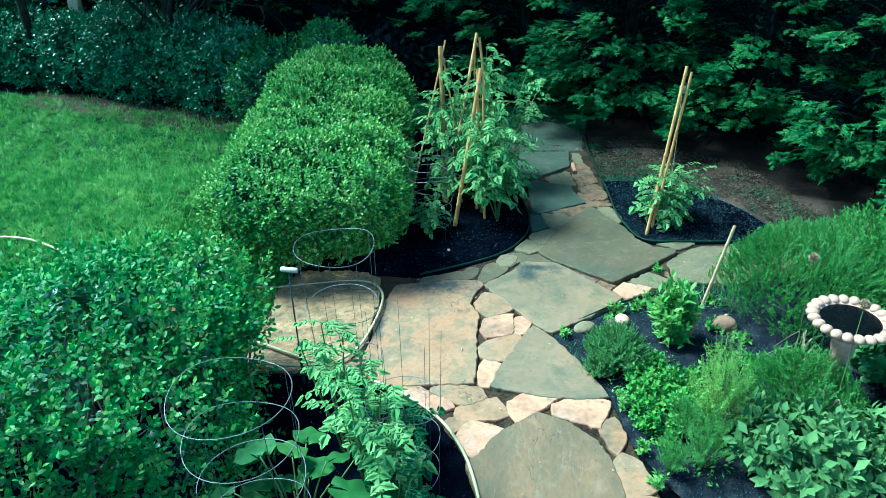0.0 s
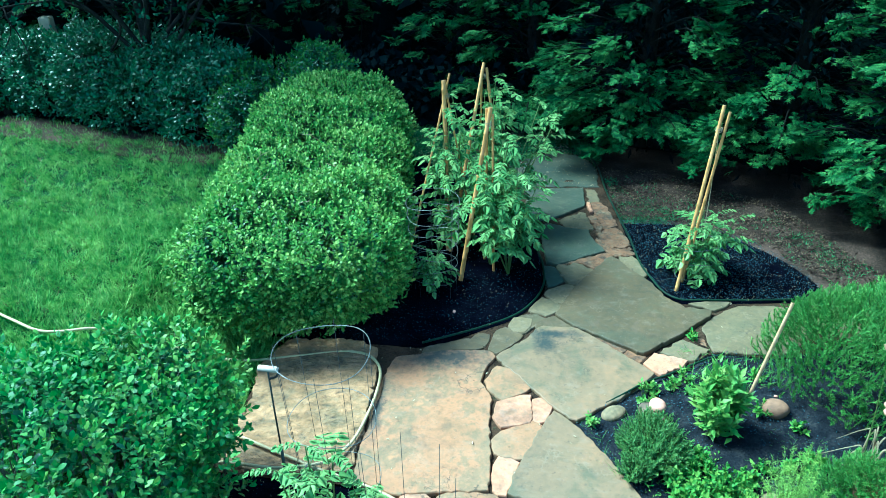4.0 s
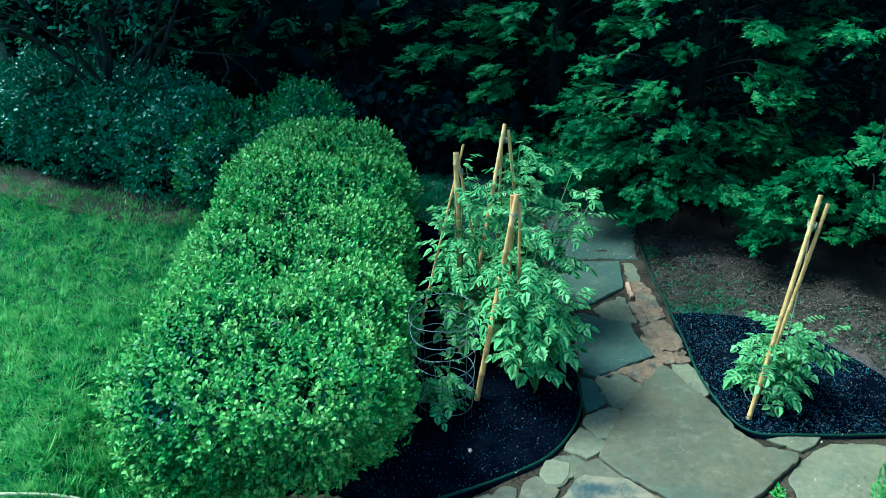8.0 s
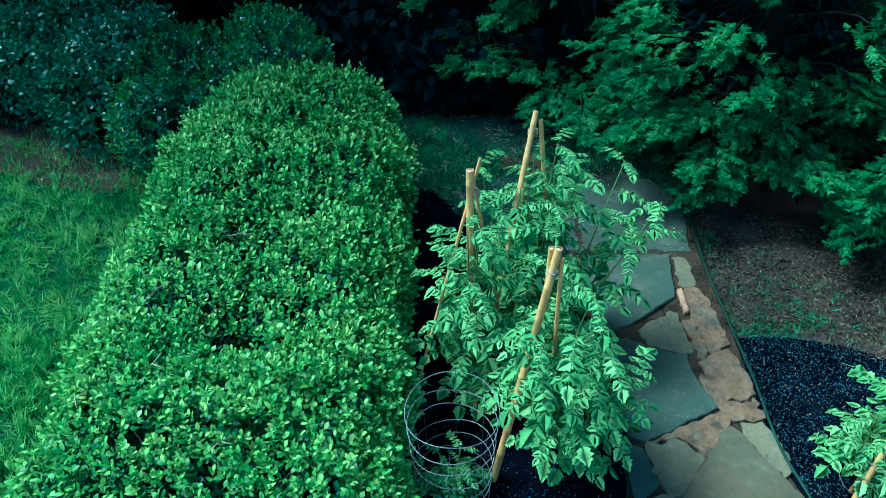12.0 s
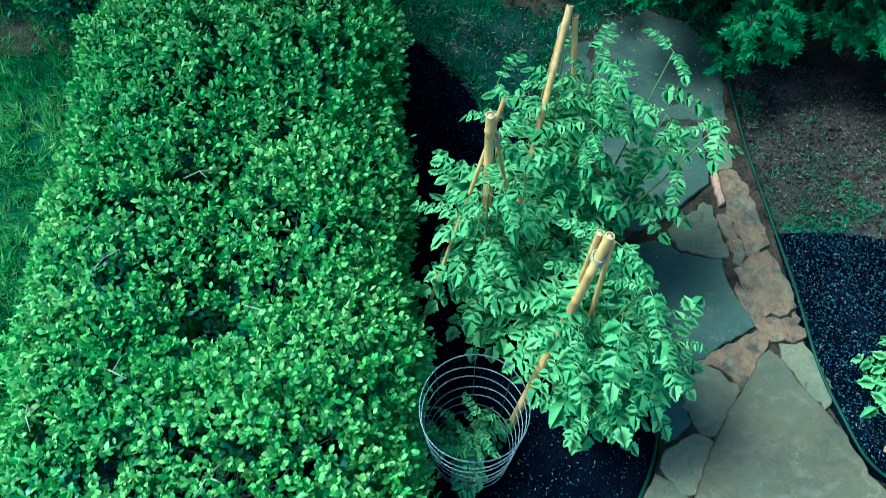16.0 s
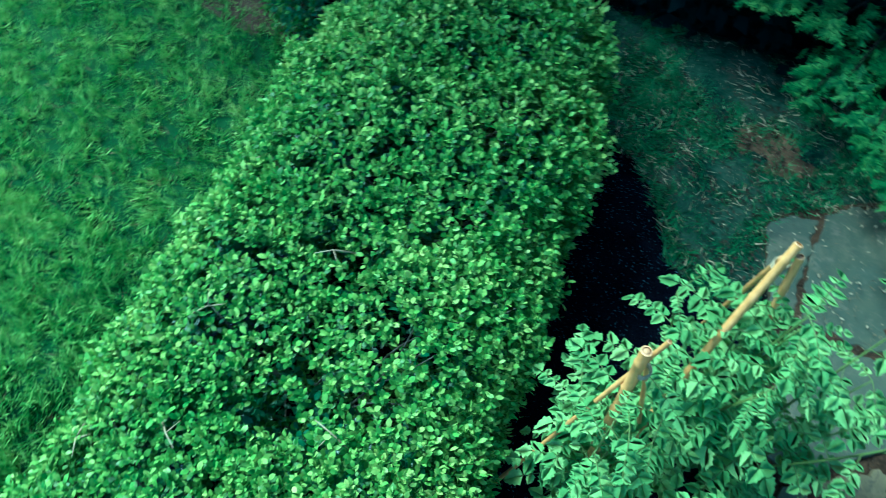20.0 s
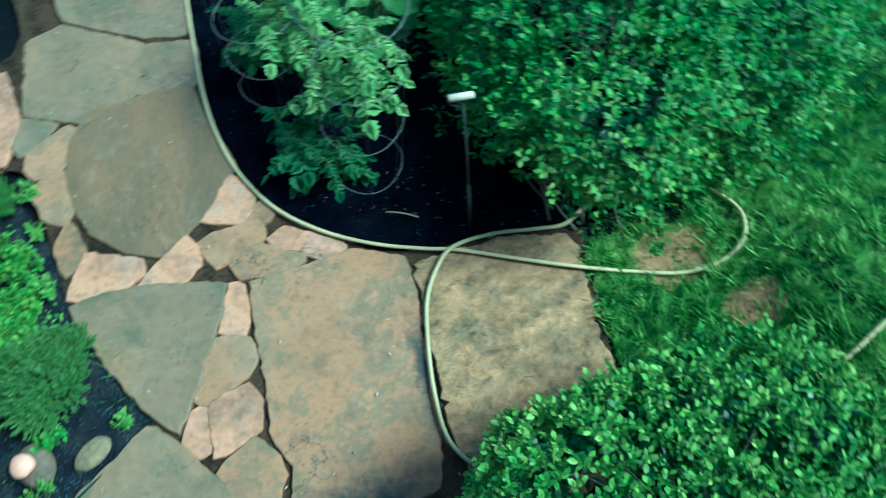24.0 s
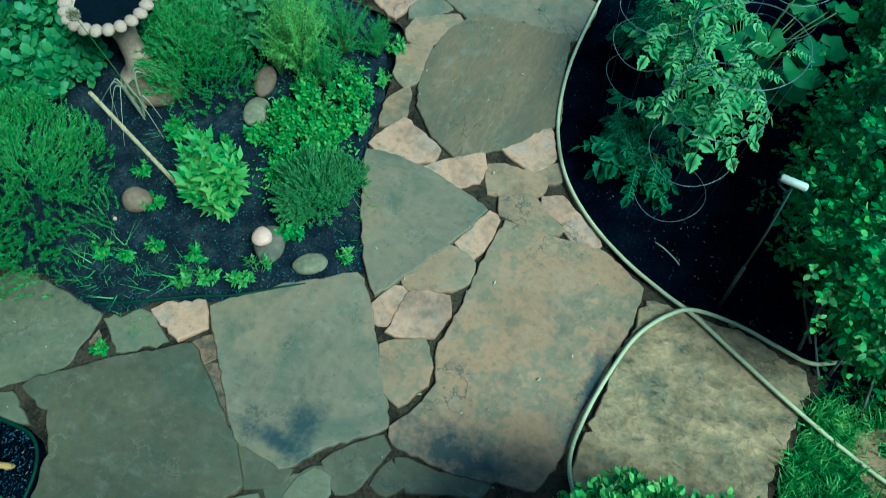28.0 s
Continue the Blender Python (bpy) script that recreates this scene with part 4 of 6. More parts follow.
flagstone(PINK, [(0.38, 3.41), (0.33, 3.29), (0.28, 3.29), (0.29, 3.47), (0.34, 3.48)])
flagstone(PINK, [(0.25, 3.50), (0.24, 3.27), (0.08, 3.22), (0.04, 3.30), (0.06, 3.42)], 0.008)
flagstone(TAN, [(0.24, 3.58), (0.08, 3.47), (0.0, 3.57), (-0.02, 3.65), (0.04, 3.78), (0.11, 3.76)], 0.003)
flagstone(dark_spotted(TAN, [(0.020, 0.533, 0.38, 0.15), (-0.376, -0.047, 0.05, 0.30)], "algae_stained_sandstone"), [(0.0, 2.71), (-0.16, 2.71), (-0.35, 2.68), (-0.51, 2.66), (-0.73, 2.75), (-0.74, 3.0), (-0.71, 3.26), (-0.69, 3.48), (-0.70, 3.64), (-0.65, 3.84), (-0.55, 3.87), (-0.32, 3.93), (-0.03, 3.94), (0.0, 3.90), (-0.06, 3.76), (-0.09, 3.62), (-0.02, 3.48), (-0.02, 3.35), (-0.01, 3.01)], 0.006)
flagstone(ROUGHT, [(-0.80, 2.80), (-0.97, 2.79), (-1.2, 2.77), (-1.54, 2.82), (-1.58, 2.89), (-1.54, 3.1), (-1.53, 3.4), (-1.56, 3.72), (-1.46, 3.97), (-1.2, 4.0), (-0.93, 3.99), (-0.83, 3.92), (-0.80, 3.68), (-0.79, 3.39), (-0.80, 3.07)], 0.012, ragged=0.010)
flagstone(dark_spotted(BLUE, [(-0.199, 0.247, 0.105, 0.14), (-0.149, 0.36, 0.26, 0.05)], "algae_stained_bluestone"), [(1.07, 3.78), (0.84, 3.55), (0.54, 3.32), (0.43, 3.41), (0.30, 3.58), (0.05, 3.90), (0.26, 4.11), (0.37, 4.26), (0.60, 4.24), (0.85, 4.0), (0.95, 3.90)], 0.006)
flagstone(SLATE, [(0.60, 4.27), (0.38, 4.30), (0.32, 4.27), (0.33, 4.32), (0.45, 4.40)], -0.002)
flagstone(SLATE, [(0.96, 5.25), (1.08, 5.05), (1.20, 4.88), (1.29, 4.66), (1.42, 4.52), (1.60, 4.50), (1.34, 4.24), (1.04, 4.0), (0.60, 4.29), (0.48, 4.42), (0.64, 4.78), (0.78, 5.0)], 0.026, 0.06)
flagstone(GREYTAN, [(2.28, 4.3), (2.12, 4.14), (2.05, 4.06), (1.96, 4.04), (1.54, 4.05), (1.52, 4.14), (1.51, 4.33), (1.63, 4.48), (1.75, 4.57), (1.84, 4.63), (2.2, 4.64), (2.3, 4.5)], -0.004, grow=0.004)
flagstone(GREYTAN, [(2.38, 4.46), (2.30, 4.64), (3.1, 4.66), (3.1, 4.3), (2.5, 4.25)], -0.006)
flagstone(GREYTAN, [(1.80, 4.67), (1.73, 4.60), (1.65, 4.55), (1.47, 4.63), (1.69, 4.69)], 0.004, grow=0.006)
flagstone(GREYTAN, [(1.51, 4.07), (1.48, 4.03), (1.35, 3.94), (1.16, 4.02), (1.35, 4.18)], -0.002, ragged=0.008, grow=0.006)
flagstone(RUST, [(1.50, 4.13), (1.37, 4.21), (1.48, 4.31)], -0.012, grow=0.012)
flagstone(PINK, [(1.33, 3.93), (1.29, 3.86), (1.13, 3.77), (1.03, 3.88), (1.12, 4.0)], 0.008, grow=0.006)
flagstone(RUST, [(1.04, 3.97), (0.99, 3.91), (0.92, 3.98), (0.95, 4.02)], -0.008)
flagstone(RUST, [(0.93, 4.05), (0.88, 4.02), (0.69, 4.20), (0.67, 4.23)], -0.006)
flagstone(SLATE, [(0.20, 4.16), (0.03, 3.96), (-0.01, 3.99), (0.04, 4.20), (0.09, 4.24)], -0.004)
flagstone(SLATE, [(0.36, 4.38), (0.20, 4.20), (0.13, 4.29), (0.22, 4.40), (0.31, 4.42)], -0.004)
flagstone(SLATE, [(-0.04, 4.15), (-0.06, 4.04), (-0.14, 4.10), (-0.10, 4.15)], -0.004)
flagstone(SLATE, [(-0.08, 4.01), (-0.3, 3.98), (-0.48, 3.94), (-0.46, 3.97), (-0.18, 4.09)], -0.004)
# up to the conifers
flagstone(GREYTAN, [(0.5, 5.13), (0.66, 5.19), (0.8, 5.07), (0.75, 4.97), (0.68, 4.86), (0.58, 4.85), (0.55, 4.96)], 0.004, ragged=0.009, grow=0.004)
flagstone(SHADED_MOSSY, [(0.39, 5.14), (0.46, 5.13), (0.49, 5.12), (0.55, 4.92), (0.49, 4.86), (0.42, 4.81), (0.39, 4.95)], grow=0.004)
flagstone(GREYTAN, [(0.43, 4.76), (0.56, 4.84), (0.63, 4.81), (0.53, 4.61), (0.48, 4.60), (0.41, 4.71)])
flagstone(GREYTAN, [(0.28, 4.48), (0.37, 4.65), (0.46, 4.57), (0.50, 4.53), (0.39, 4.43), (0.34, 4.46)])
flagstone(GREYTAN, [(0.16, 4.36), (0.27, 4.36), (0.25, 4.28), (0.22, 4.22), (0.16, 4.22), (0.13, 4.27)])
flagstone(SHADED_MOSSY, [(0.40, 5.86), (0.48, 5.88), (0.61, 5.8), (0.82, 5.77), (0.82, 5.66), (0.85, 5.57), (0.9, 5.46), (0.92, 5.4), (0.72, 5.28), (0.51, 5.15), (0.42, 5.19), (0.4, 5.42), (0.38, 5.73)], 0.006, grow=0.004)
flagstone(GREYTAN, [(0.55, 5.95), (0.6, 5.99), (0.77, 6.13), (0.81, 6.11), (0.83, 6.01), (0.86, 5.8), (0.83, 5.79), (0.61, 5.82)], ragged=0.008, grow=0.003)
flagstone(SHADED_MOSSY, [(0.26, 6.60), (0.59, 6.63), (0.83, 6.65), (0.81, 6.25), (0.63, 6.1), (0.49, 5.98), (0.41, 5.95), (0.31, 5.96), (0.26, 6.29)], 0.004, grow=0.006)
flagstone(SHADED_MOSSY, [(0.29, 6.67), (0.5, 6.69), (0.83, 6.70), (0.99, 6.70), (0.99, 7.16), (0.93, 7.36), (0.82, 7.5), (0.59, 7.57), (0.37, 7.47), (0.25, 7.36), (0.25, 7.0)], -0.006, ragged=0.009, grow=0.004)
flagstone(SHADED_MOSSY, [(0.16, 6.66), (0.25, 6.67), (0.22, 7.0), (0.22, 7.32), (0.08, 7.27), (-0.01, 7.16), (0.05, 6.9)], -0.010, ragged=0.008, grow=0.003)
# the rough strip of broken sandstone against the edging
flagstone(GREYTAN, [(0.85, 6.63), (0.93, 6.63), (0.96, 6.48), (0.96, 6.37), (0.88, 6.35), (0.85, 6.47)], -0.008, ragged=0.010, grow=0.008)
flagstone(PINK, [(0.835, 6.31), (0.865, 6.32), (0.88, 6.12), (0.845, 6.10)], 0.014, grow=0.002)
flagstone(RUST, [(0.90, 6.32), (0.98, 6.33), (1.03, 6.06), (1.07, 5.88), (0.99, 5.80), (0.95, 5.82), (0.92, 5.95), (0.90, 6.07)], -0.004, ragged=0.011, grow=0.020)
flagstone(RUST, [(0.84, 6.05), (0.88, 6.03), (0.93, 5.82), (0.91, 5.73), (0.88, 5.76), (0.87, 5.9)], 0.0, ragged=0.010, grow=0.014)
flagstone(RUST, [(0.88, 5.73), (0.95, 5.76), (1.06, 5.83), (1.12, 5.65), (1.14, 5.52), (1.06, 5.47), (0.98, 5.47), (0.91, 5.6)], -0.002, ragged=0.011, grow=0.018)
flagstone(RUST, [(0.87, 5.64), (0.90, 5.57), (0.97, 5.44), (1.06, 5.43), (1.14, 5.48), (1.16, 5.36), (1.0, 5.34), (0.95, 5.40), (0.89, 5.49)], 0.0, ragged=0.010, grow=0.014)
flagstone(RUST, [(0.53, 5.15), (0.75, 5.29), (0.93, 5.38), (0.98, 5.33), (0.94, 5.26), (0.81, 5.08), (0.75, 5.16), (0.68, 5.2)], 0.0, ragged=0.008, grow=0.004)
flagstone(GREYTAN, [(1.03, 5.31), (1.14, 5.33), (1.19, 5.22), (1.23, 5.10), (1.18, 4.99), (1.11, 5.09), (1.05, 5.19)], 0.002, ragged=0.009, grow=0.004)

litter("fallen_bits", PATH_EDGE, 420, 0.022, 56, PALESTRAW, 0.010, "dry bits of straw fallen on the flagstones")
# moss and dirt in the joints
litter("joint_crumbs", PATH_EDGE, 26000, 0.012, 55, leaf("joint_dirt", (0.02, 0.018, 0.012), (0.06, 0.045, 0.03), (0.03, 0.06, 0.02), rough=0.9), -0.018, "crumbs of dirt and moss in the path's joints")

# ---- edging and hose ----
B = Build()
B.tube(smooth_line([(0.98, 7.4, 0.0), (1.02, 7.1, 0.01), (1.045, 6.55, 0.015), (1.11, 5.97, 0.015), (1.155, 5.6, 0.015), (1.185, 5.2, 0.015), (1.245, 4.95, 0.015), (1.31, 4.76, 0.015), (1.42, 4.665, 0.015), (1.6, 4.67, 0.012), (1.95, 4.69, 0.01), (2.4, 4.73, 0.005), (3.0, 4.72, 0.0)], 8), 0.008, 8)
edging = thing("bed_edging", "dark green plastic lawn edging along the path", "edging", (1.2, 5.0, 0))
part("bead", B.mesh("bead", PLASTIC), edging).location = (-1.2, -5.0, 0)
B = Build()
B.tube(smooth_line([(0.13, 6.7, 0.0), (0.22, 6.0, 0.005), (0.31, 5.55, 0.005), (0.385, 5.15, 0.005), (0.37, 4.78, 0.005), (0.2, 4.45, 0.005), (-0.08, 4.24, 0.005), (-0.5, 4.03, 0.0)], 8), 0.008, 8)
edging = thing("bed_edging", "thin dark plastic edging round the tomato bed", "edging", (0.3, 5.0, 0))
part("bead", B.mesh("bead", PLASTIC), edging).location = (-0.3, -5.0, 0)

B = Build()
B.tube(smooth_line([(1.60, 4.03, 0.0), (1.45, 3.945, 0.004), (1.31, 3.855, 0.006), (1.16, 3.76, 0.006), (1.02, 3.685, 0.006), (0.86, 3.56, 0.004), (0.74, 3.47, 0.0)], 6), 0.007, 8)
edging = thing("bed_edging", "dark plastic edging between herb bed and flagstones", "edging", (1.16, 3.76, 0))
part("bead", B.mesh("bead", PLASTIC), edging).location = (-1.16, -3.76, 0)

hose = thing("garden_hose", "pale green garden hose looped over the path and lawn", "hose", (-1.0, 2.77, 0))
R = 0.0098
line = [(0.175, -0.2, 0.0), (0.17, 0.6, 0.0), (0.16, 1.02, 0.0), (0.125, 1.56, 0.005), (0.045, 1.93, 0.005), (-0.065, 2.18, 0.008), (-0.205, 2.37, 0.01), (-0.40, 2.53, 0.012), (-0.62, 2.65, 0.014), (-0.84, 2.73, 0.016), (-1.01, 2.785, 0.026), (-1.28, 2.90, 0.026), (-1.55, 3.01, 0.026), (-1.82, 3.09, 0.0), (-2.05, 3.15, 0.0), (-2.25, 3.14, 0.0), (-2.38, 3.06, 0.0), (-2.43, 2.91, 0.0), (-2.36, 2.75, 0.0), (-2.2, 2.66, 0.0), (-1.95, 2.64, 0.0), (-1.72, 2.68, 0.01), (-1.56, 2.77, 0.03), (-1.41, 2.765, 0.035), (-1.2, 2.745, 0.04), (-1.0, 2.77, 0.052), (-0.9, 2.84, 0.035), (-0.81, 2.99, 0.026), (-0.765, 3.18, 0.024), (-0.735, 3.45, 0.022), (-0.75, 3.68, 0.022), (-0.86, 3.83, 0.02), (-1.05, 3.88, 0.0), (-1.37, 3.81, 0.0), (-1.70, 3.745, 0.0), (-2.06, 3.785, 0.0), (-2.40, 3.80, 0.02), (-2.68, 3.68, 0.02), (-2.88, 3.61, 0.02), (-3.06, 3.61, 0.02), (-3.31, 3.72, 0.02), (-3.67, 3.88, 0.02), (-3.99, 3.90, 0.02), (-4.27, 3.77, 0.02), (-4.9, 3.6, 0.02)]
B = Build()
B.tube(smooth_line([(x, y, z + R + rise(x, y)) for x, y, z in line], 7), R, 10)
part("hose_tube", B.mesh("hose_tube", RUBBER), hose).location = (1.0, -2.77, 0)


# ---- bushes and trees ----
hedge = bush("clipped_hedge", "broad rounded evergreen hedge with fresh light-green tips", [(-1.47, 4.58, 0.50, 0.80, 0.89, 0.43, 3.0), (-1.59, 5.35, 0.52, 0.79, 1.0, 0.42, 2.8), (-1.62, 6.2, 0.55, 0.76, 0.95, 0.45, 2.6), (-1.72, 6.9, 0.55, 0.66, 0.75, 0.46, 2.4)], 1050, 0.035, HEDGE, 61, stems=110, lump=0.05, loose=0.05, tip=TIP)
rng = np.random.default_rng(66)
for x, y, z in ((-1.75, 4.75, 0.93), (-1.35, 4.4, 0.92), (-1.9, 5.2, 0.93), (-1.6, 5.6, 0.95), (-1.25, 5.0, 0.93), (-2.05, 4.6, 0.86), (-1.5, 4.05, 0.82), (-2.1, 5.9, 0.9)):
    B = Build()
    a = rng.uniform(0, 6.3)
    o = np.array([math.cos(a), math.sin(a), 0.25])
    p0 = np.array([x, y, z]) - np.array(hedge.location)
    B.tube([p0 - o * 0.08 - (0, 0, 0.05), p0, p0 + o * 0.07], np.array([0.004, 0.003, 0.0015]), 5)
    B.tube([p0, p0 + np.array([-o[1], o[0], 0.3]) * 0.06], np.array([0.0025, 0.0012]), 5)
    part("dry_twig", B.mesh("dry_twig", PALESTRAW), hedge)
# hedge-like shrub given darker leaf colours for the shade it stands in
bush("rear_shrub", "rounded evergreen shrub behind the hedge", [(-2.45, 7.65, 0.38, 0.75, 0.62, 0.58, 2.3), (-1.98, 7.72, 0.42, 0.52, 0.50, 0.74, 2.2)], 430, 0.040, LAUREL, 62, stems=40, lump=0.08, loose=0.08, tip=HEDGE)
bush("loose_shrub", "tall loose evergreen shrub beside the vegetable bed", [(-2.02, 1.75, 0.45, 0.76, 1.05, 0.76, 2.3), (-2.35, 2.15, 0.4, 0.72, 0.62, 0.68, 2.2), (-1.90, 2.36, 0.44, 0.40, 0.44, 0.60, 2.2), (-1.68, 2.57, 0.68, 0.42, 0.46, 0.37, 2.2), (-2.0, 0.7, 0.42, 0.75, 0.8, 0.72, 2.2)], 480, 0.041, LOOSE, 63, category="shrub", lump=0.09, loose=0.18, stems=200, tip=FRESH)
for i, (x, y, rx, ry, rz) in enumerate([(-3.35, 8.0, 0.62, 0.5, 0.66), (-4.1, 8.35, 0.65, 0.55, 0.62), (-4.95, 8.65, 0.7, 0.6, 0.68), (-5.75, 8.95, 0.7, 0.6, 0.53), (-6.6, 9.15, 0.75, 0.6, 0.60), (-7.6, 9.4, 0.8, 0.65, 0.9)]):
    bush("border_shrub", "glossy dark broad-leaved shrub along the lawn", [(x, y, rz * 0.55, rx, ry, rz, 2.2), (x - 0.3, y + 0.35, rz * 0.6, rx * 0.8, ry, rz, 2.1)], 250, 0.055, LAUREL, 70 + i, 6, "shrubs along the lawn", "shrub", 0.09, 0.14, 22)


def limb(B, rng, start, way, length, radius, depth, tips):
    pts = [np.array(start)]
    d = unit(np.array(way, dtype=float))
    for _ in range(5):
        d = unit(d + rng.normal(size=3) * 0.14 + np.array([0, 0, 0.05]))
        pts.append(pts[-1] + d * length / 5)
    B.tube(pts, np.linspace(radius, radius * 0.55, 6), 7 if radius > 0.02 else 5)
    tips.append(pts[-1])
    if depth:
        for _ in range(3):
            at = pts[rng.integers(2, 6)]
            limb(B, rng, at, d + rng.normal(size=3) * 0.75, length * 0.72, radius * 0.55, depth - 1, tips)


def broad_tree(x, y, seed, height, spread, label, leaf_size=0.06, tufts=1300, top=None, limbs=6):
    """A many-limbed tree; top: height, reach and fullness of an unseen high crown added for its shade."""
    rng = np.random.default_rng(seed)
    root = thing("tree", label, "tree", (x, y, 0))
    B, tips = Build(), []
    B.tube([(0, 0, -0.05), (0.03, 0.02, 0.35), (0.02, 0.05, 0.8), (-0.03, 0.12, 2.2), (0.05, 0.2, top[0] * 0.8 if top else 2.6)], (0.10, 0.075, 0.06, 0.05, 0.03), 9)
    for k in range(limbs):
        a = k * 1.05 + rng.uniform(-0.3, 0.3)
        limb(B, rng, (0.02, 0.04, (0.55 if limbs > 3 else 2.6) + 0.06 * k), (math.cos(a) * 0.75, math.sin(a) * 0.75, 0.8), height * 0.42, 0.032, 2, tips)
    part("trunk", B.mesh("trunk", BARK), root)
    tips = np.array(tips)
    p = tips[rng.integers(0, len(tips), tufts)] + rng.normal(size=(tufts, 3)) * np.array([spread, spread, 0.22])
    p = p[p[:, 2] > 1.45]
    b, w, u = shoots(rng, p, rng.normal(size=p.shape) * 0.5, 7, (35, 95), 0.02)
    part("crown", leaves("crown", ROUND, b, w, u, leaf_size * rng.uniform(0.6, 1.2, len(b)), TREE), root)
    # a crown above the camera's view, added only to cast shade
    if top:
        h, r, n = top
        q = unit(rng.normal(size=(n, 3))) * (rng.random((n, 1)) ** 0.4) * np.array([r, r, h * 0.3]) + np.array([0.0, 0.2, h * 0.75])
        b, w, u = shoots(rng, q, rng.normal(size=q.shape) * 0.5, 6, (35, 95), 0.05)
        part("high_crown", leaves("high_crown", ROUND, b, w, u, 0.13 * rng.uniform(0.6, 1.2, len(b)), TREE), root)
    return root


broad_tree(-4.3, 8.4, 81, 3.2, 0.42, "tall spreading tree with several dark limbs above the shrubs", 0.072, 650, (8.0, 1.9, 420))
broad_tree(-2.2, 11.4, 82, 5.0, 0.6, "dark leafy tree in the shade behind the hedge", 0.09, 900, (8.0, 2.0, 900))
# tree added so that its unseen crown darkens the hedge's far end
broad_tree(-6.5, 8.75, 83, 5.0, 0.6, "added tree whose unseen high crown shades hedge and shrubs", 0.09, 700, (9.2, 1.95, 600), limbs=3)


def spray_shape(seed):
    """A flat frond of scale-leaved twigs, 1 long along +y: fingers on both sides, each forked, all tips drooping."""
    rng = np.random.default_rng(seed)
    v, f = [], []
    def twig(p0, p1, w):
        p0, p1 = np.array(p0), np.array(p1)
        d = p1 - p0
        s = np.array([-d[1], d[0], 0.0]) / math.hypot(d[0], d[1]) * w
        n = len(v)
        v.extend([tuple(p0 + s), tuple(p0 - s), tuple(p1)])
        f.append((n, n + 1, n + 2))
    bow = rng.normal() * 0.10
    twig((0, 0, 0), (bow, 1, -0.16), 0.06)
    for k in range(6):
        y = 0.06 + 0.14 * k + rng.uniform(-0.03, 0.03)
        for s in (-1, 1):
            ln = 0.46 * (1 - 0.55 * y) * rng.uniform(0.65, 1.2)
            a = radians(rng.uniform(24, 50))
            x0, z0 = bow * y, -0.16 * y * y
            end = np.array([x0 + s * ln * math.sin(a), y + ln * math.cos(a), z0 - ln * rng.uniform(0.05, 0.40)])
            twig((x0, y, z0), end, 0.058)
            m = np.array([x0, y, z0]) * 0.5 + end * 0.5
            b = a + radians(rng.uniform(20, 40))
            twig(m, m + np.array([s * math.sin(b), math.cos(b), rng.uniform(-0.4, 0.1)]) * ln * 0.46, 0.046)
    return np.array(v), np.array(f)


SPRAYS = [spray_shape(k) for k in range(7)]


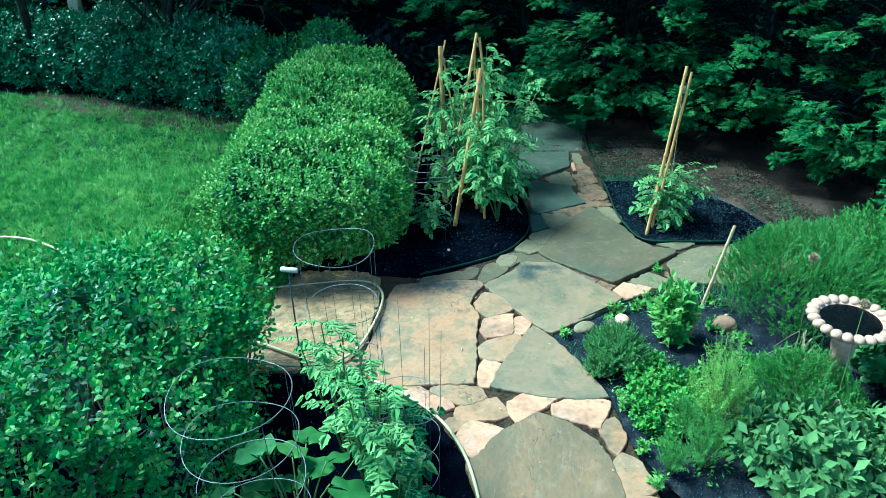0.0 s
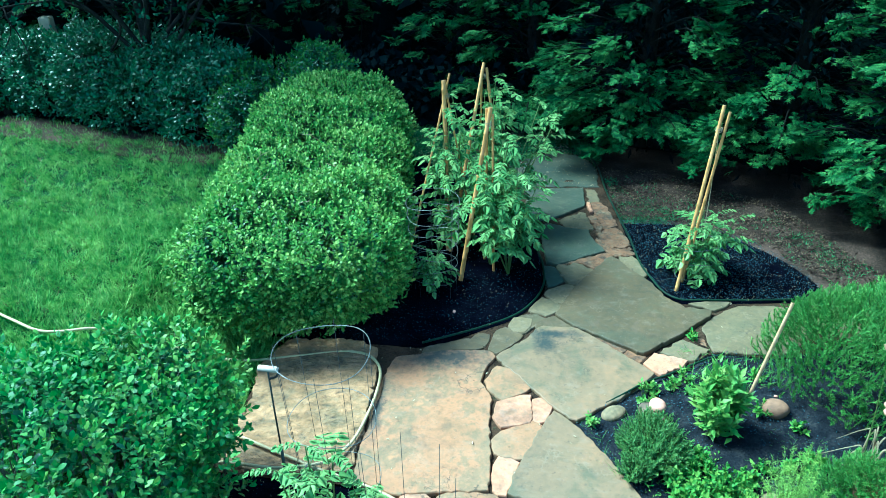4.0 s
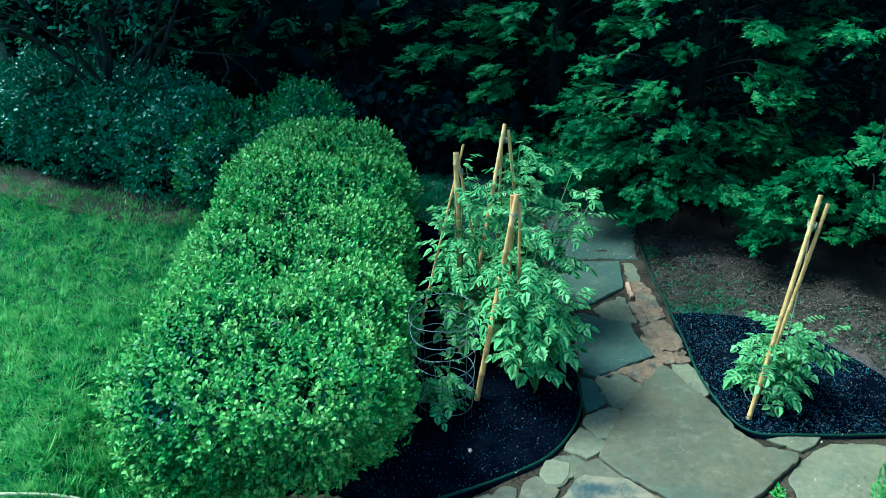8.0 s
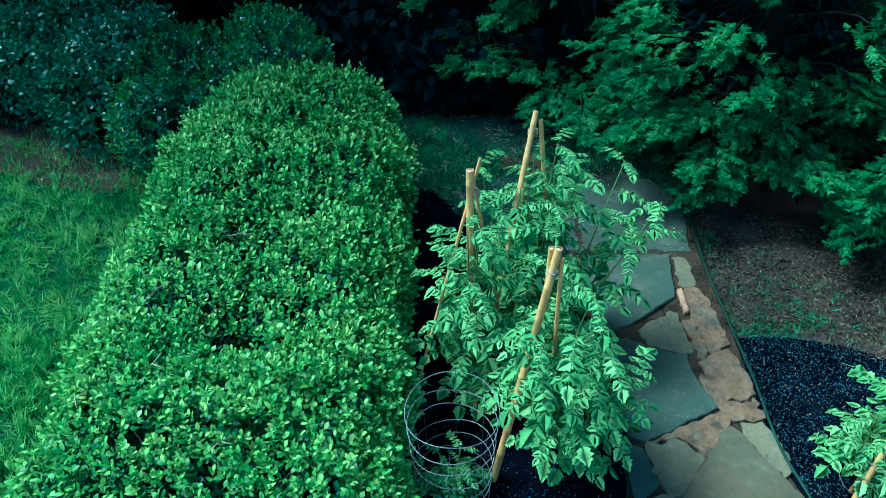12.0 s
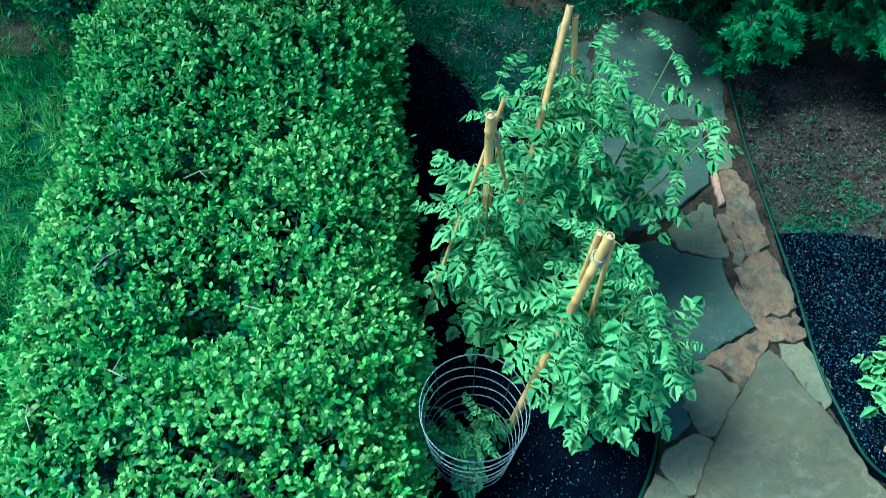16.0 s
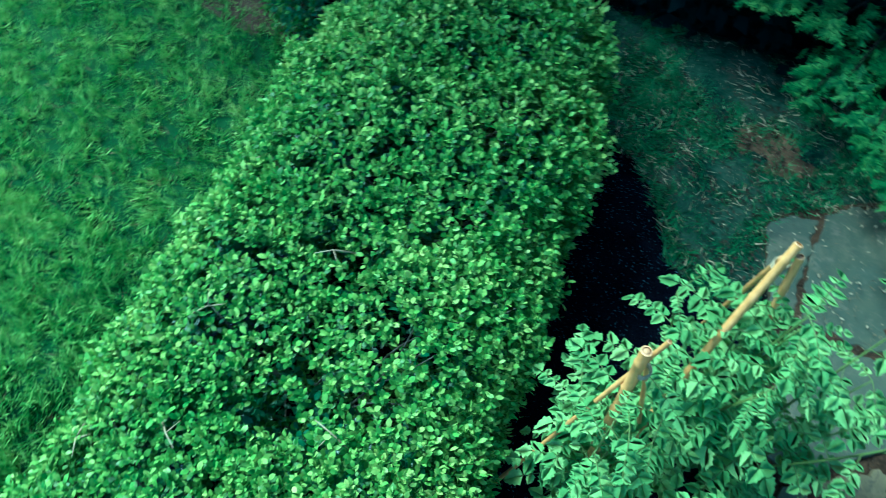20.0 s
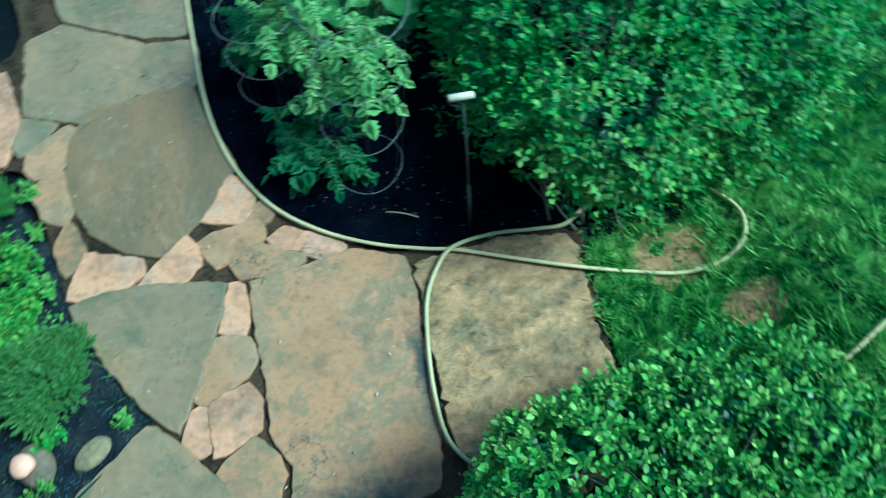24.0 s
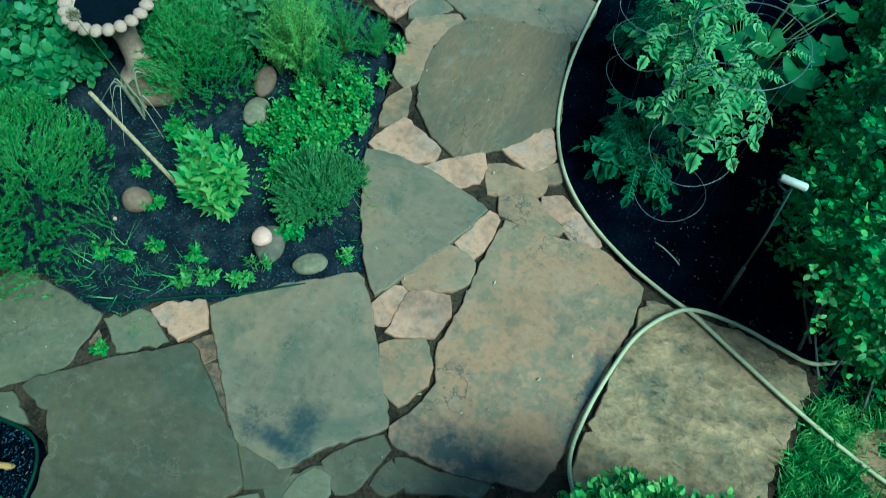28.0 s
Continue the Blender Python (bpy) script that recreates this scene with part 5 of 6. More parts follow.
def cypress(x, y, seed, height, radius, boughs, label="tall dense cypress with drooping feathery dark-green sprays"):
    """A conifer: a trunk, boughs in loose tiers with dark gaps between, each ending in a plume of overlapping fronds."""
    rng = np.random.default_rng(seed)
    root = thing("cypress_tree", label, "conifer", (x, y, 0), "cypress trees")
    B = Build()
    B.tube([(0, 0, -0.05), (0, 0, height * 0.5), (0, 0, height * 0.97)], (0.09, 0.06, 0.01), 8)
    P, W, U, S = [], [], [], []
    skirt = 26 if y < 8.0 and 1 < x < 2 else (20 if y == 8.95 else (14 if y < 8.5 and x > 1 else 0))
    for k in range(boughs + skirt):
        h = 0.30 + (height - 0.5) * (k + rng.random()) / boughs if k < boughs else rng.uniform(0.35, 1.15 if x > 1 else 0.62)
        a = k * 2.39996 + rng.normal() * 0.35 if k < boughs else rng.uniform(radians(175), radians(320))
        reach = radius * min(1.0, 1.25 - 0.95 * h / height) * rng.uniform(0.66, 1.12) * (1.0 if k < boughs or x > 1 else 1.32)
        o = np.array([math.cos(a), math.sin(a), 0.0])
        side = np.array([-o[1], o[0], 0.0])
        near = y < 9.4 and -1 < x < 4.4 and o[1] < 0.45 and h < 3.6
        fall = rng.uniform(0.02, 0.16)
        tip = o * reach + np.array([0, 0, h - fall])
        mid = o * reach * 0.62 + np.array([0, 0, h - 0.02])
        pts = smooth_line([(0, 0, max(0.1, h - 0.35)), mid, tip], 4)
        if h < 3.5:
            B.tube(pts, np.linspace(0.011, 0.003, len(pts)), 4, False)
        n = int((rng.uniform(30, 58) if near else 8) if h < 3.6 else 2)
        # a plume: twigs that leave the bough to both sides, the fronds longest in the middle
        t = rng.random(n) ** 0.75
        fan = rng.normal(size=n) * 0.55
        out = np.abs(rng.normal(size=n)) * 0.10 * np.sign(fan) * (1.15 - t)
        base = mid + (tip - mid) * t[:, None] + side * out[:, None] + np.array([0, 0, 1.0]) * (rng.normal(size=n) * 0.022 - out * out * 2.0)[:, None]
        P.append(base)
        W.append(o * np.cos(fan)[:, None] + side * np.sin(fan)[:, None] + np.array([0, 0, 1.0]) * rng.uniform(-0.34, 0.42, n)[:, None])
        U.append(np.array([0, 0, 1.0]) + o * 0.35 + rng.normal(size=(n, 3)) * 0.28)
        S.append(rng.uniform(0.075, 0.17, n) * (1.0 if near else (1.7 if h < 3.6 else 3.4)))
    part("trunk", B.mesh("trunk", BARK), root)
    S = np.concatenate(S)
    part("crown", mixed_leaves("crown", SPRAYS, rng.integers(0, 7, len(S)), np.concatenate(P), np.concatenate(W), np.concatenate(U), S, NEEDLE), root)
    # near-black leaves round the trunk, deep shade put into their colour
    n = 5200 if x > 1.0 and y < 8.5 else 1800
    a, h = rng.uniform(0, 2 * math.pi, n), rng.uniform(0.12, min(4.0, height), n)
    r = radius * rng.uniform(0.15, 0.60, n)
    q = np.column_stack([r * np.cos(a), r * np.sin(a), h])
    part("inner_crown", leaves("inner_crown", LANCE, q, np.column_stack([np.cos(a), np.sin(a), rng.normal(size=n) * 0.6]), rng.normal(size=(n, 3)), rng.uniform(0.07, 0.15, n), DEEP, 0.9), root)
    return root


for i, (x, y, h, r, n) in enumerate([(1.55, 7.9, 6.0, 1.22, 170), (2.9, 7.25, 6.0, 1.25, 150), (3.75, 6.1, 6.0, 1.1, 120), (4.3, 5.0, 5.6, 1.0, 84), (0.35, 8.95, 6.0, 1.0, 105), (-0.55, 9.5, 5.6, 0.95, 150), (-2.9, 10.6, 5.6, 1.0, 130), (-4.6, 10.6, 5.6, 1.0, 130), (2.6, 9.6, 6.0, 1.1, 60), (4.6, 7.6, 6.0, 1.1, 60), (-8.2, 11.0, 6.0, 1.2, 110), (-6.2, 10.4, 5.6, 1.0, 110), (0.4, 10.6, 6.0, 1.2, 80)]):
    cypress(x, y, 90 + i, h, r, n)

# leaves added between the trees, coloured near black for the shade there
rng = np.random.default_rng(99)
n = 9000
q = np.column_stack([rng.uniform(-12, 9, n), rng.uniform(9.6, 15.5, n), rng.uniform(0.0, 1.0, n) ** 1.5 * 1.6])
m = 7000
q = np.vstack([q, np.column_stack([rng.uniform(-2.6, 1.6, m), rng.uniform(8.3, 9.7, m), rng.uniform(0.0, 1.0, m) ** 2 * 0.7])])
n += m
tagged(new("undergrowth", leaves("undergrowth", LANCE, q, rng.normal(size=(n, 3)), rng.normal(size=(n, 3)), np.where(q[:, 1] < 9.7, 0.3, 1.0) * rng.uniform(0.25, 0.55, n), DEEP, 2.0)), "near-black leaves filling the shaded gaps between the trees", "undergrowth", kind="stuff")
# the sheet that closes the garden, its bluish near-black standing in for deep shade
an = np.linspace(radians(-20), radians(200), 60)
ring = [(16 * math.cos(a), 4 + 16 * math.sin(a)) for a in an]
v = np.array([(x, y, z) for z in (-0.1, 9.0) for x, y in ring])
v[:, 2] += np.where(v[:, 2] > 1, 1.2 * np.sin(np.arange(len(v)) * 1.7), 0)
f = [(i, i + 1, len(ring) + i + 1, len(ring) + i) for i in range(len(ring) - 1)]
tagged(new("backdrop", mesh_from("backdrop", v, f, surface("shaded_far_wood", [(0.001, 0.002, 0.005), (0.0025, 0.006, 0.010), (0.005, 0.014, 0.016)], 0.9, 1.5, 12, 0.0))), "near-black sheet for the shaded far wood behind the garden", "woods", kind="structure")


# ---- stakes and cages ----
def bamboo(B, low, high, r0=0.017, r1=0.014, gap=0.17, end=None):
    """A cane with swollen nodes; its hollow cut end goes into end."""
    end = end or B
    low, high = np.array(low, dtype=float), np.array(high, dtype=float)
    length = np.linalg.norm(high - low)
    s, r = [0.0], [r0]
    at = 0.08
    while at < length - 0.03:
        k = r0 + (r1 - r0) * at / length
        s += [at - 0.008, at, at + 0.008]
        r += [k, k * 1.16, k]
        at += gap
    s.append(length)
    r.append(r1)
    d = (high - low) / length
    B.tube([low + d * x for x in s], np.array(r), 10, False)
    end.tube([high - d * 0.004, high - d * 0.03], (r1 * 0.72, r1 * 0.6), 10, True)
    end.tube([high - d * 0.0005, high + d * 0.0008], (r1, r1 * 0.74), 10, False)


def stake_set(label, canes, tie, at, cord=None, r=0.017):
    root = thing("bamboo_stakes", label, "garden stake", at)
    o = np.array(at)
    for k, (lo, hi, rr) in enumerate(canes):
        B, E = Build(), Build()
        bamboo(B, np.array(lo) - o, np.array(hi) - o, rr * 0.92, rr * 0.78, end=E)
        cane = part("cane", B.mesh("cane", BAMBOO), root)
        part("cut_end", E.mesh("cut_end", CUT), cane)
    B = Build()
    t = np.array(tie) - o
    an = np.linspace(0, 6 * math.pi, 40)
    B.tube(np.column_stack([t[0] + 0.024 * np.cos(an), t[1] + 0.024 * np.sin(an) * (1 + 0.1 * np.sin(3 * an)), t[2] + np.linspace(-0.018, 0.018, 40) + 0.004 * np.sin(an)]), 0.0028, 5)
    part("tie", B.mesh("tie", TWINE), root)
    if cord:
        B = Build()
        B.tube(smooth_line([np.array(c) - o for c in cord], 5), 0.003, 5)
        part("cord", B.mesh("cord", TWINE), root)
    return root


stake_set("pair of tied bamboo canes rising out of the tomato plants", [((-0.41, 5.32, -0.05), (-0.149, 6.041, 1.44), 0.018), ((0.05, 6.0, -0.05), (-0.125, 6.03, 1.40), 0.016), ((-0.2, 6.35, -0.05), (-0.165, 6.03, 1.36), 0.012)], (-0.158, 6.02, 1.33), (-0.2, 5.9, 0))
stake_set("thick cut bamboo cane tied to a thin one among the tomatoes", [((-0.42, 5.36, -0.05), (-0.444, 5.502, 1.457), 0.023), ((-0.76, 5.27, -0.05), (-0.40, 5.535, 1.50), 0.010), ((-0.2, 5.6, -0.05), (-0.43, 5.53, 1.38), 0.010)], (-0.425, 5.50, 1.33), (-0.45, 5.35, 0))
stake_set("tripod of tied bamboo canes among the tomatoes", [((-0.29, 4.87, -0.05), (-0.062, 5.086, 1.385), 0.021), ((-0.10, 5.2, -0.05), (-0.090, 5.105, 1.37), 0.015), ((-0.02, 5.02, -0.05), (-0.045, 5.09, 1.33), 0.012)], (-0.078, 5.075, 1.26), (-0.05, 5.0, 0))
stake_set("two long bamboo canes tied over a young tomato plant", [((1.405, 4.80, -0.05), (1.615, 5.085, 1.415), 0.016), ((1.47, 4.93, -0.05), (1.655, 5.06, 1.375), 0.014)], (1.60, 5.06, 1.24), (1.45, 4.9, 0), [(1.60, 5.06, 1.22), (1.605, 5.03, 0.8), (1.60, 5.0, 0.35), (1.62, 5.0, 0.02)])
root = thing("garden_stake", "thin weathered bamboo stake leaning in the herb bed", "garden stake", (1.5, 3.33, 0))
B = Build()
bamboo(B, (0, 0, -0.05), (0.192, 0.069, 0.85), 0.0115, 0.0095, 0.10)
part("cane", B.mesh("cane", OLDCANE), root)


def cage(label, x, y, top, radius, rings, seed, lean=(0, 0), legs=8, low=0.15, crown=1.0):
    rng = np.random.default_rng(seed)
    root = thing("tomato_cage", label, "tomato cage", (x, y, 0), "wire tomato cages")
    for k in range(rings):
        z = low + (top * crown - low) * k / (rings - 1)
        s = z / top
        r = radius * (0.82 + 0.18 * s)
        an = np.linspace(0, 2 * math.pi, 41)
        wob = 0.012 * np.sin(2 * an + rng.uniform(0, 6)) + 0.006 * np.sin(3 * an)
        B = Build()
        B.tube(np.column_stack([lean[0] * s + r * np.cos(an), lean[1] * s + r * np.sin(an), z + wob]), 0.0019, 5, False)
        part("ring", B.mesh("ring", WIRE), root)
    for k in range(legs):
        a = 2 * math.pi * k / legs + rng.uniform(-0.1, 0.1)
        B = Build()
        B.tube([(radius * 0.8 * math.cos(a), radius * 0.8 * math.sin(a), -0.05), (lean[0] + radius * math.cos(a), lean[1] + radius * math.sin(a), top + rng.uniform(0, 0.04))], 0.0012, 5)
        part("upright", B.mesh("upright", RUSTWIRE), root)
    return root


cage("galvanised wire tomato cage over the squash plant", -0.80, 1.08, 1.32, 0.24, 6, 1, (-0.03, -0.06))
cage("galvanised wire tomato cage with a tomato growing through it", -0.66, 2.24, 1.25, 0.215, 4, 2, (-0.05, 0.06))
cage("thin dark wire cage round the near tomato plant", -0.28, 1.70, 1.16, 0.20, 3, 3, legs=7, low=0.25, crown=0.62)
cage("wire tomato cage beside the hedge in the tomato bed", -0.47, 4.72, 0.80, 0.20, 7, 4, (0.0, -0.02))
cage("small wire cage round the young tomato plant", 1.56, 4.98, 0.35, 0.16, 3, 5, legs=5, low=0.06)


# ---- tomatoes and squash ----
def tomato(label, x, y, height, spread, stems, per_stem, seed, leaf_len=0.24, lean=(0.0, 0.0), name="tomato_plant", start=0.12, wild=1.0, material=TOMATO):
    rng = np.random.default_rng(seed)
    root = thing(name, label, "tomato plant", (x, y, 0), "tomato plants")
    S = Build()
    b, w, u, s = [], [], [], []
    for k in range(stems):
        a = rng.uniform(0, 2 * math.pi) if stems > 1 else 0
        out = np.array([math.cos(a), math.sin(a), 0.0]) * spread * rng.uniform(0.35, 1.0)
        h = height * rng.uniform(0.72, 1.05)
        lx = np.array([lean[0], lean[1], 0.0])
        pts = smooth_line([(0, 0, -0.02), out * 0.35 + (0, 0, h * 0.35), out * 0.75 + lx * 0.5 + (0, 0, h * 0.72), out + lx + (0, 0, h)], 6)
        S.tube(pts, np.linspace(0.008, 0.003, len(pts)), 5)
        for j in range(per_stem):
            t = start + (1 - start) * (j + rng.random()) / per_stem if j < per_stem - 2 else 1.0
            at = pts[min(len(pts) - 1, int(t * (len(pts) - 1)))]
            a2 = j * 2.4 + rng.normal() * 0.5
            way = np.array([math.cos(a2), math.sin(a2), rng.uniform(-0.05, 0.5)])
            ln = leaf_len * rng.uniform(0.6, 1.15) * (1.0 if t < 0.85 else 0.7)
            q, d = at.copy(), unit(way)
            rach = [q.copy()]
            for _ in range(5):
                d = unit(d + np.array([0, 0, -0.13 * wild]) + rng.normal(size=3) * 0.05)
                q = q + d * ln / 5
                rach.append(q.copy())
            rach = np.array(rach)
            S.tube(rach, np.linspace(0.0022, 0.0009, 6), 4, False)
            side = unit(np.cross(d, [0, 0, 1.0]))
            upw = np.cross(side, d)
            for m in (1.1, 2.1, 3.1, 4.2):
                i = int(m)
                at2 = rach[i] + (rach[min(5, i + 1)] - rach[i]) * (m - i)
                for sg in (-1, 1):
                    b.append(at2)
                    w.append(side * sg + d * rng.uniform(0.3, 0.75) + np.array([0, 0, rng.uniform(-0.25, 0.12)]))
                    u.append(upw * 0.5 + np.array([0, 0, 0.8]) + rng.normal(size=3) * 0.17)
                    s.append(ln * rng.uniform(0.17, 0.30))
            b.append(rach[-1])
            w.append(d + np.array([0, 0, -0.2]))
            u.append(upw + rng.normal(size=3) * 0.25)
            s.append(ln * rng.uniform(0.28, 0.40))
    part("stem", S.mesh("stem", STALK), root)
    part("foliage", mixed_leaves("foliage", TOOTHED, rng.integers(0, 8, len(b)), np.array(b), np.array(w), np.array(u), np.array(s), material, True), root)
    return root


tomato("tall bushy tomato plant tied to bamboo canes", -0.16, 5.88, 1.30, 0.30, 10, 12, 101, 0.25)
tomato("tall bushy tomato plant leaning over the path", 0.06, 5.78, 1.06, 0.38, 7, 11, 102, 0.26, lean=(0.14, 0.18))
tomato("tall bushy tomato plant beside the hedge", -0.42, 5.45, 1.26, 0.20, 8, 12, 103, 0.25)
tomato("bushy tomato plant tied to a bamboo tripod", -0.05, 5.12, 1.16, 0.24, 9, 11, 104, 0.25, lean=(0.09, 0.02), start=0.38)
tomato("bushy tomato plant hanging over the bed's edge", 0.10, 5.0, 0.82, 0.30, 8, 10, 105, 0.25, lean=(0.08, 0.0), start=0.42)
tomato("short tomato plant growing through a wire cage", -0.5, 4.70, 0.42, 0.12, 5, 7, 106, 0.17, start=0.3)
tomato("young tomato plant in black mulch under two canes", 1.60, 5.06, 0.56, 0.29, 10, 9, 107, 0.23)
tomato("large tomato plant in the vegetable bed", -0.46, 1.62, 0.98, 0.18, 6, 6, 108, 0.27, start=0.5)
tomato("tall tomato plant growing up through a wire cage", -0.68, 1.98, 0.94, 0.20, 5, 6, 109, 0.25, start=0.6)
tomato("low tomato plant near the hose, shade in its leaf colour", -0.42, 2.04, 0.30, 0.24, 7, 7, 110, 0.26, material=SHADETOM)
tomato("low tomato plant beside the path, shade in its leaf colour", -0.32, 1.34, 0.52, 0.20, 6, 7, 111, 0.24, start=0.35, material=SHADETOM)


def squash_leaf_shape():
    """A broad five-angled leaf, notched at its stalk, dished along the veins."""
    n = 25
    v = [(0, 0.10, 0.0), (0, 0.45, -0.06)]
    for k in range(n):
        a = radians(-170 + 340 * k / (n - 1))
        r = 0.47 * (1 + 0.09 * math.cos(5 * a) + 0.03 * math.cos(15 * a))
        v.append((r * math.sin(a), 0.45 + r * math.cos(a), 0.05 * math.cos(5 * a) - 0.10 * (r / 0.47) ** 2 * (0.5 + 0.5 * math.cos(a))))
    f = [(1, 2 + k + 1, 2 + k) for k in range(n - 1)] + [(0, 2, 1), (0, 1, n + 1)]
    return np.array(v), np.array(f)


root = thing("squash_plant", "squash plant with broad bright-green leaves under a wire cage", "squash plant", (-0.76, 1.34, 0))
rng = np.random.default_rng(121)
S, b, w, u, s = Build(), [], [], [], []
for k in range(30):
    a = k * 2.4 + rng.normal() * 0.3
    r, h = rng.uniform(0.08, 0.40), rng.uniform(0.24, 0.58)
    tip = np.array([r * math.cos(a), r * math.sin(a), h])
    S.tube(smooth_line([(0.03 * math.cos(a), 0.03 * math.sin(a), 0), tip * (0.5, 0.5, 0.65), tip], 4), np.linspace(0.006, 0.0035, 9), 6)
    b.append(tip)
    w.append((math.cos(a), math.sin(a), -0.15))
    u.append((0.3 * math.cos(a) + rng.normal() * 0.2, 0.3 * math.sin(a) + rng.normal() * 0.2, 1))
    s.append(rng.uniform(0.14, 0.23))
part("stem", S.mesh("stem", STALK), root)
part("foliage", leaves("foliage", squash_leaf_shape(), np.array(b), np.array(w), np.array(u), np.array(s), SQUASH, 1.0, True), root)


# ---- the herb bed ----
def herb(name, label, x, y, r, h, count, size, material, seed, shape=PLAIN, spread=(25, 85), leaf_count=7, width=1.0, category="herb", flat=1.0, group=""):
    """A herb: stems from the base, each ending in whorls of leaves."""
    rng = np.random.default_rng(seed)
    root = thing(name, label, category, (x, y, 0), group)
    S, P, N = Build(), [], []
    for k in range(count):
        a, q = rng.uniform(0, 2 * math.pi), math.sqrt(rng.random())
        tip = np.array([r * q * math.cos(a), r * q * math.sin(a) * flat, h * (1 - 0.45 * q * q) * rng.uniform(0.6, 1.08)])
        pts = smooth_line([(tip[0] * 0.3, tip[1] * 0.3, -0.01), tip * (0.7, 0.7, 0.55), tip], 3)
        S.tube(pts, np.linspace(0.003, 0.0012, len(pts)), 4, False)
        d = unit(pts[-1] - pts[-3])
        for m in range(3):
            P.append(tip - d * h * 0.13 * m)
            N.append(d)
    b, w, u = shoots(rng, np.array(P), np.array(N), leaf_count, spread, size * 0.22, 0.1, 0.2)
    part("stem", S.mesh("stem", STALK), root)
    part("foliage", leaves("foliage", shape, b, w, u, size * rng.uniform(0.6, 1.15, len(b)), material, width), root)
    return root


def feathery(name, label, x, y, r, h, count, material, seed, needle=0.035, category="herb", flat=1.0, up=0.55, width=0.05, dense=False):
    """A fine-leaved bush: wands that arch outward, set with needles."""
    rng = np.random.default_rng(seed)
    root = thing(name, label, category, (x, y, 0))
    S, b, w = Build(), [], []
    flow = rng.uniform(0, 6, 4)
    for k in range(count * 3 if dense else 0):
        a, q = rng.uniform(0, 2 * math.pi), rng.random() ** 0.5 * (1 + 0.12 * math.sin(3 * k))
        tip = np.array([r * q * math.cos(a), r * q * math.sin(a) * flat, h * max(0.12, 1 - 0.62 * q * q) * rng.uniform(0.45, 1.08)])
        bend = np.array([math.sin(tip[0] * 14 + flow[0]) + math.sin(tip[1] * 11 + flow[1]), math.sin(tip[1] * 14 + flow[2]) + math.sin(tip[0] * 9 + flow[3]), 0.0])
        d = unit(np.array([q * math.cos(a) * 0.55, q * math.sin(a) * 0.55, 0.9]) + bend * 0.28 + rng.normal(size=3) * 0.22)
        ln = min(0.11, tip[2] * 0.8)
        S.tube([tip - d * ln, tip - d * ln * 0.5, tip], np.array([0.0015, 0.0012, 0.0007]), 3, False)
        n = 46
        b.append(tip - d * ln * rng.random((n, 1)) ** 1.2)
        w.append(d * 1.0 + unit(rng.normal(size=(n, 3))) * 0.75)
    for k in range(0 if dense else count):
        a, q = rng.uniform(0, 2 * math.pi), rng.random() ** 0.6
        tip = np.array([r * q * math.cos(a), r * q * math.sin(a) * flat, h * (1 - 0.55 * q * q) * rng.uniform(0.65, 1.1)])
        pts = smooth_line([(tip[0] * 0.12, tip[1] * 0.12, 0), tip * (0.55, 0.55, 0.65), tip], 4)
        S.tube(pts, np.linspace(0.002, 0.0007, len(pts)), 3, False)
        n = 120
        t = rng.uniform(0.25, 1.0, n) * (len(pts) - 1)
        i = np.minimum(t.astype(int), len(pts) - 2)
        at = pts[i] + (pts[i + 1] - pts[i]) * (t - i)[:, None]
        b.append(at)
        w.append(unit(pts[i + 1] - pts[i]) * up + np.array([0, 0, 0.35]) + unit(rng.normal(size=(n, 3))) * 0.8)
    b, w = np.concatenate(b), np.concatenate(w)
    stem = part("stem", S.mesh("stem", STALK), root)
    if dense:
        tagged(stem, kind="stuff")
    part("foliage", leaves("foliage", SLIVER, b, w, rng.normal(size=b.shape), needle * rng.uniform(0.6, 1.3, len(b)), material, width * 2.4), root)
    return root


feathery("rosemary_bush", "large feathery fine-leaved bush beside the path", 2.42, 3.84, 0.62, 0.60, 720, FEATHER, 131, 0.022, "shrub", dense=True, width=0.085)
feathery("rosemary_bush", "feathery fine-leaved bush in front of the birdbath", 2.0, 2.56, 0.37, 0.46, 380, FEATHER, 132, 0.020, "shrub", dense=True, width=0.085)
feathery("rosemary_bush", "low feathery bush against the conifers", 3.0, 4.15, 0.55, 0.6, 260, FEATHER, 133, 0.030, "shrub", dense=True, width=0.09)
herb("lime_herb", "upright bright lime-green herb with pointed leaves", 1.36, 3.26, 0.15, 0.52, 44, 0.082, LIME, 134, LANCE, (25, 80), 7, 1.25)
herb("thyme_plant", "low bushy blue-green small-leaved herb beside the flagstones", 0.95, 3.02, 0.22, 0.25, 400, 0.020, THYME, 135, LANCE, (15, 60), 14, 1.2, flat=1.2)
herb("thyme_plant", "small tuft of blue-green herb at the flagstone's edge", 0.84, 2.86, 0.12, 0.18, 130, 0.018, THYME, 151, LANCE, (15, 60), 12, 1.2)
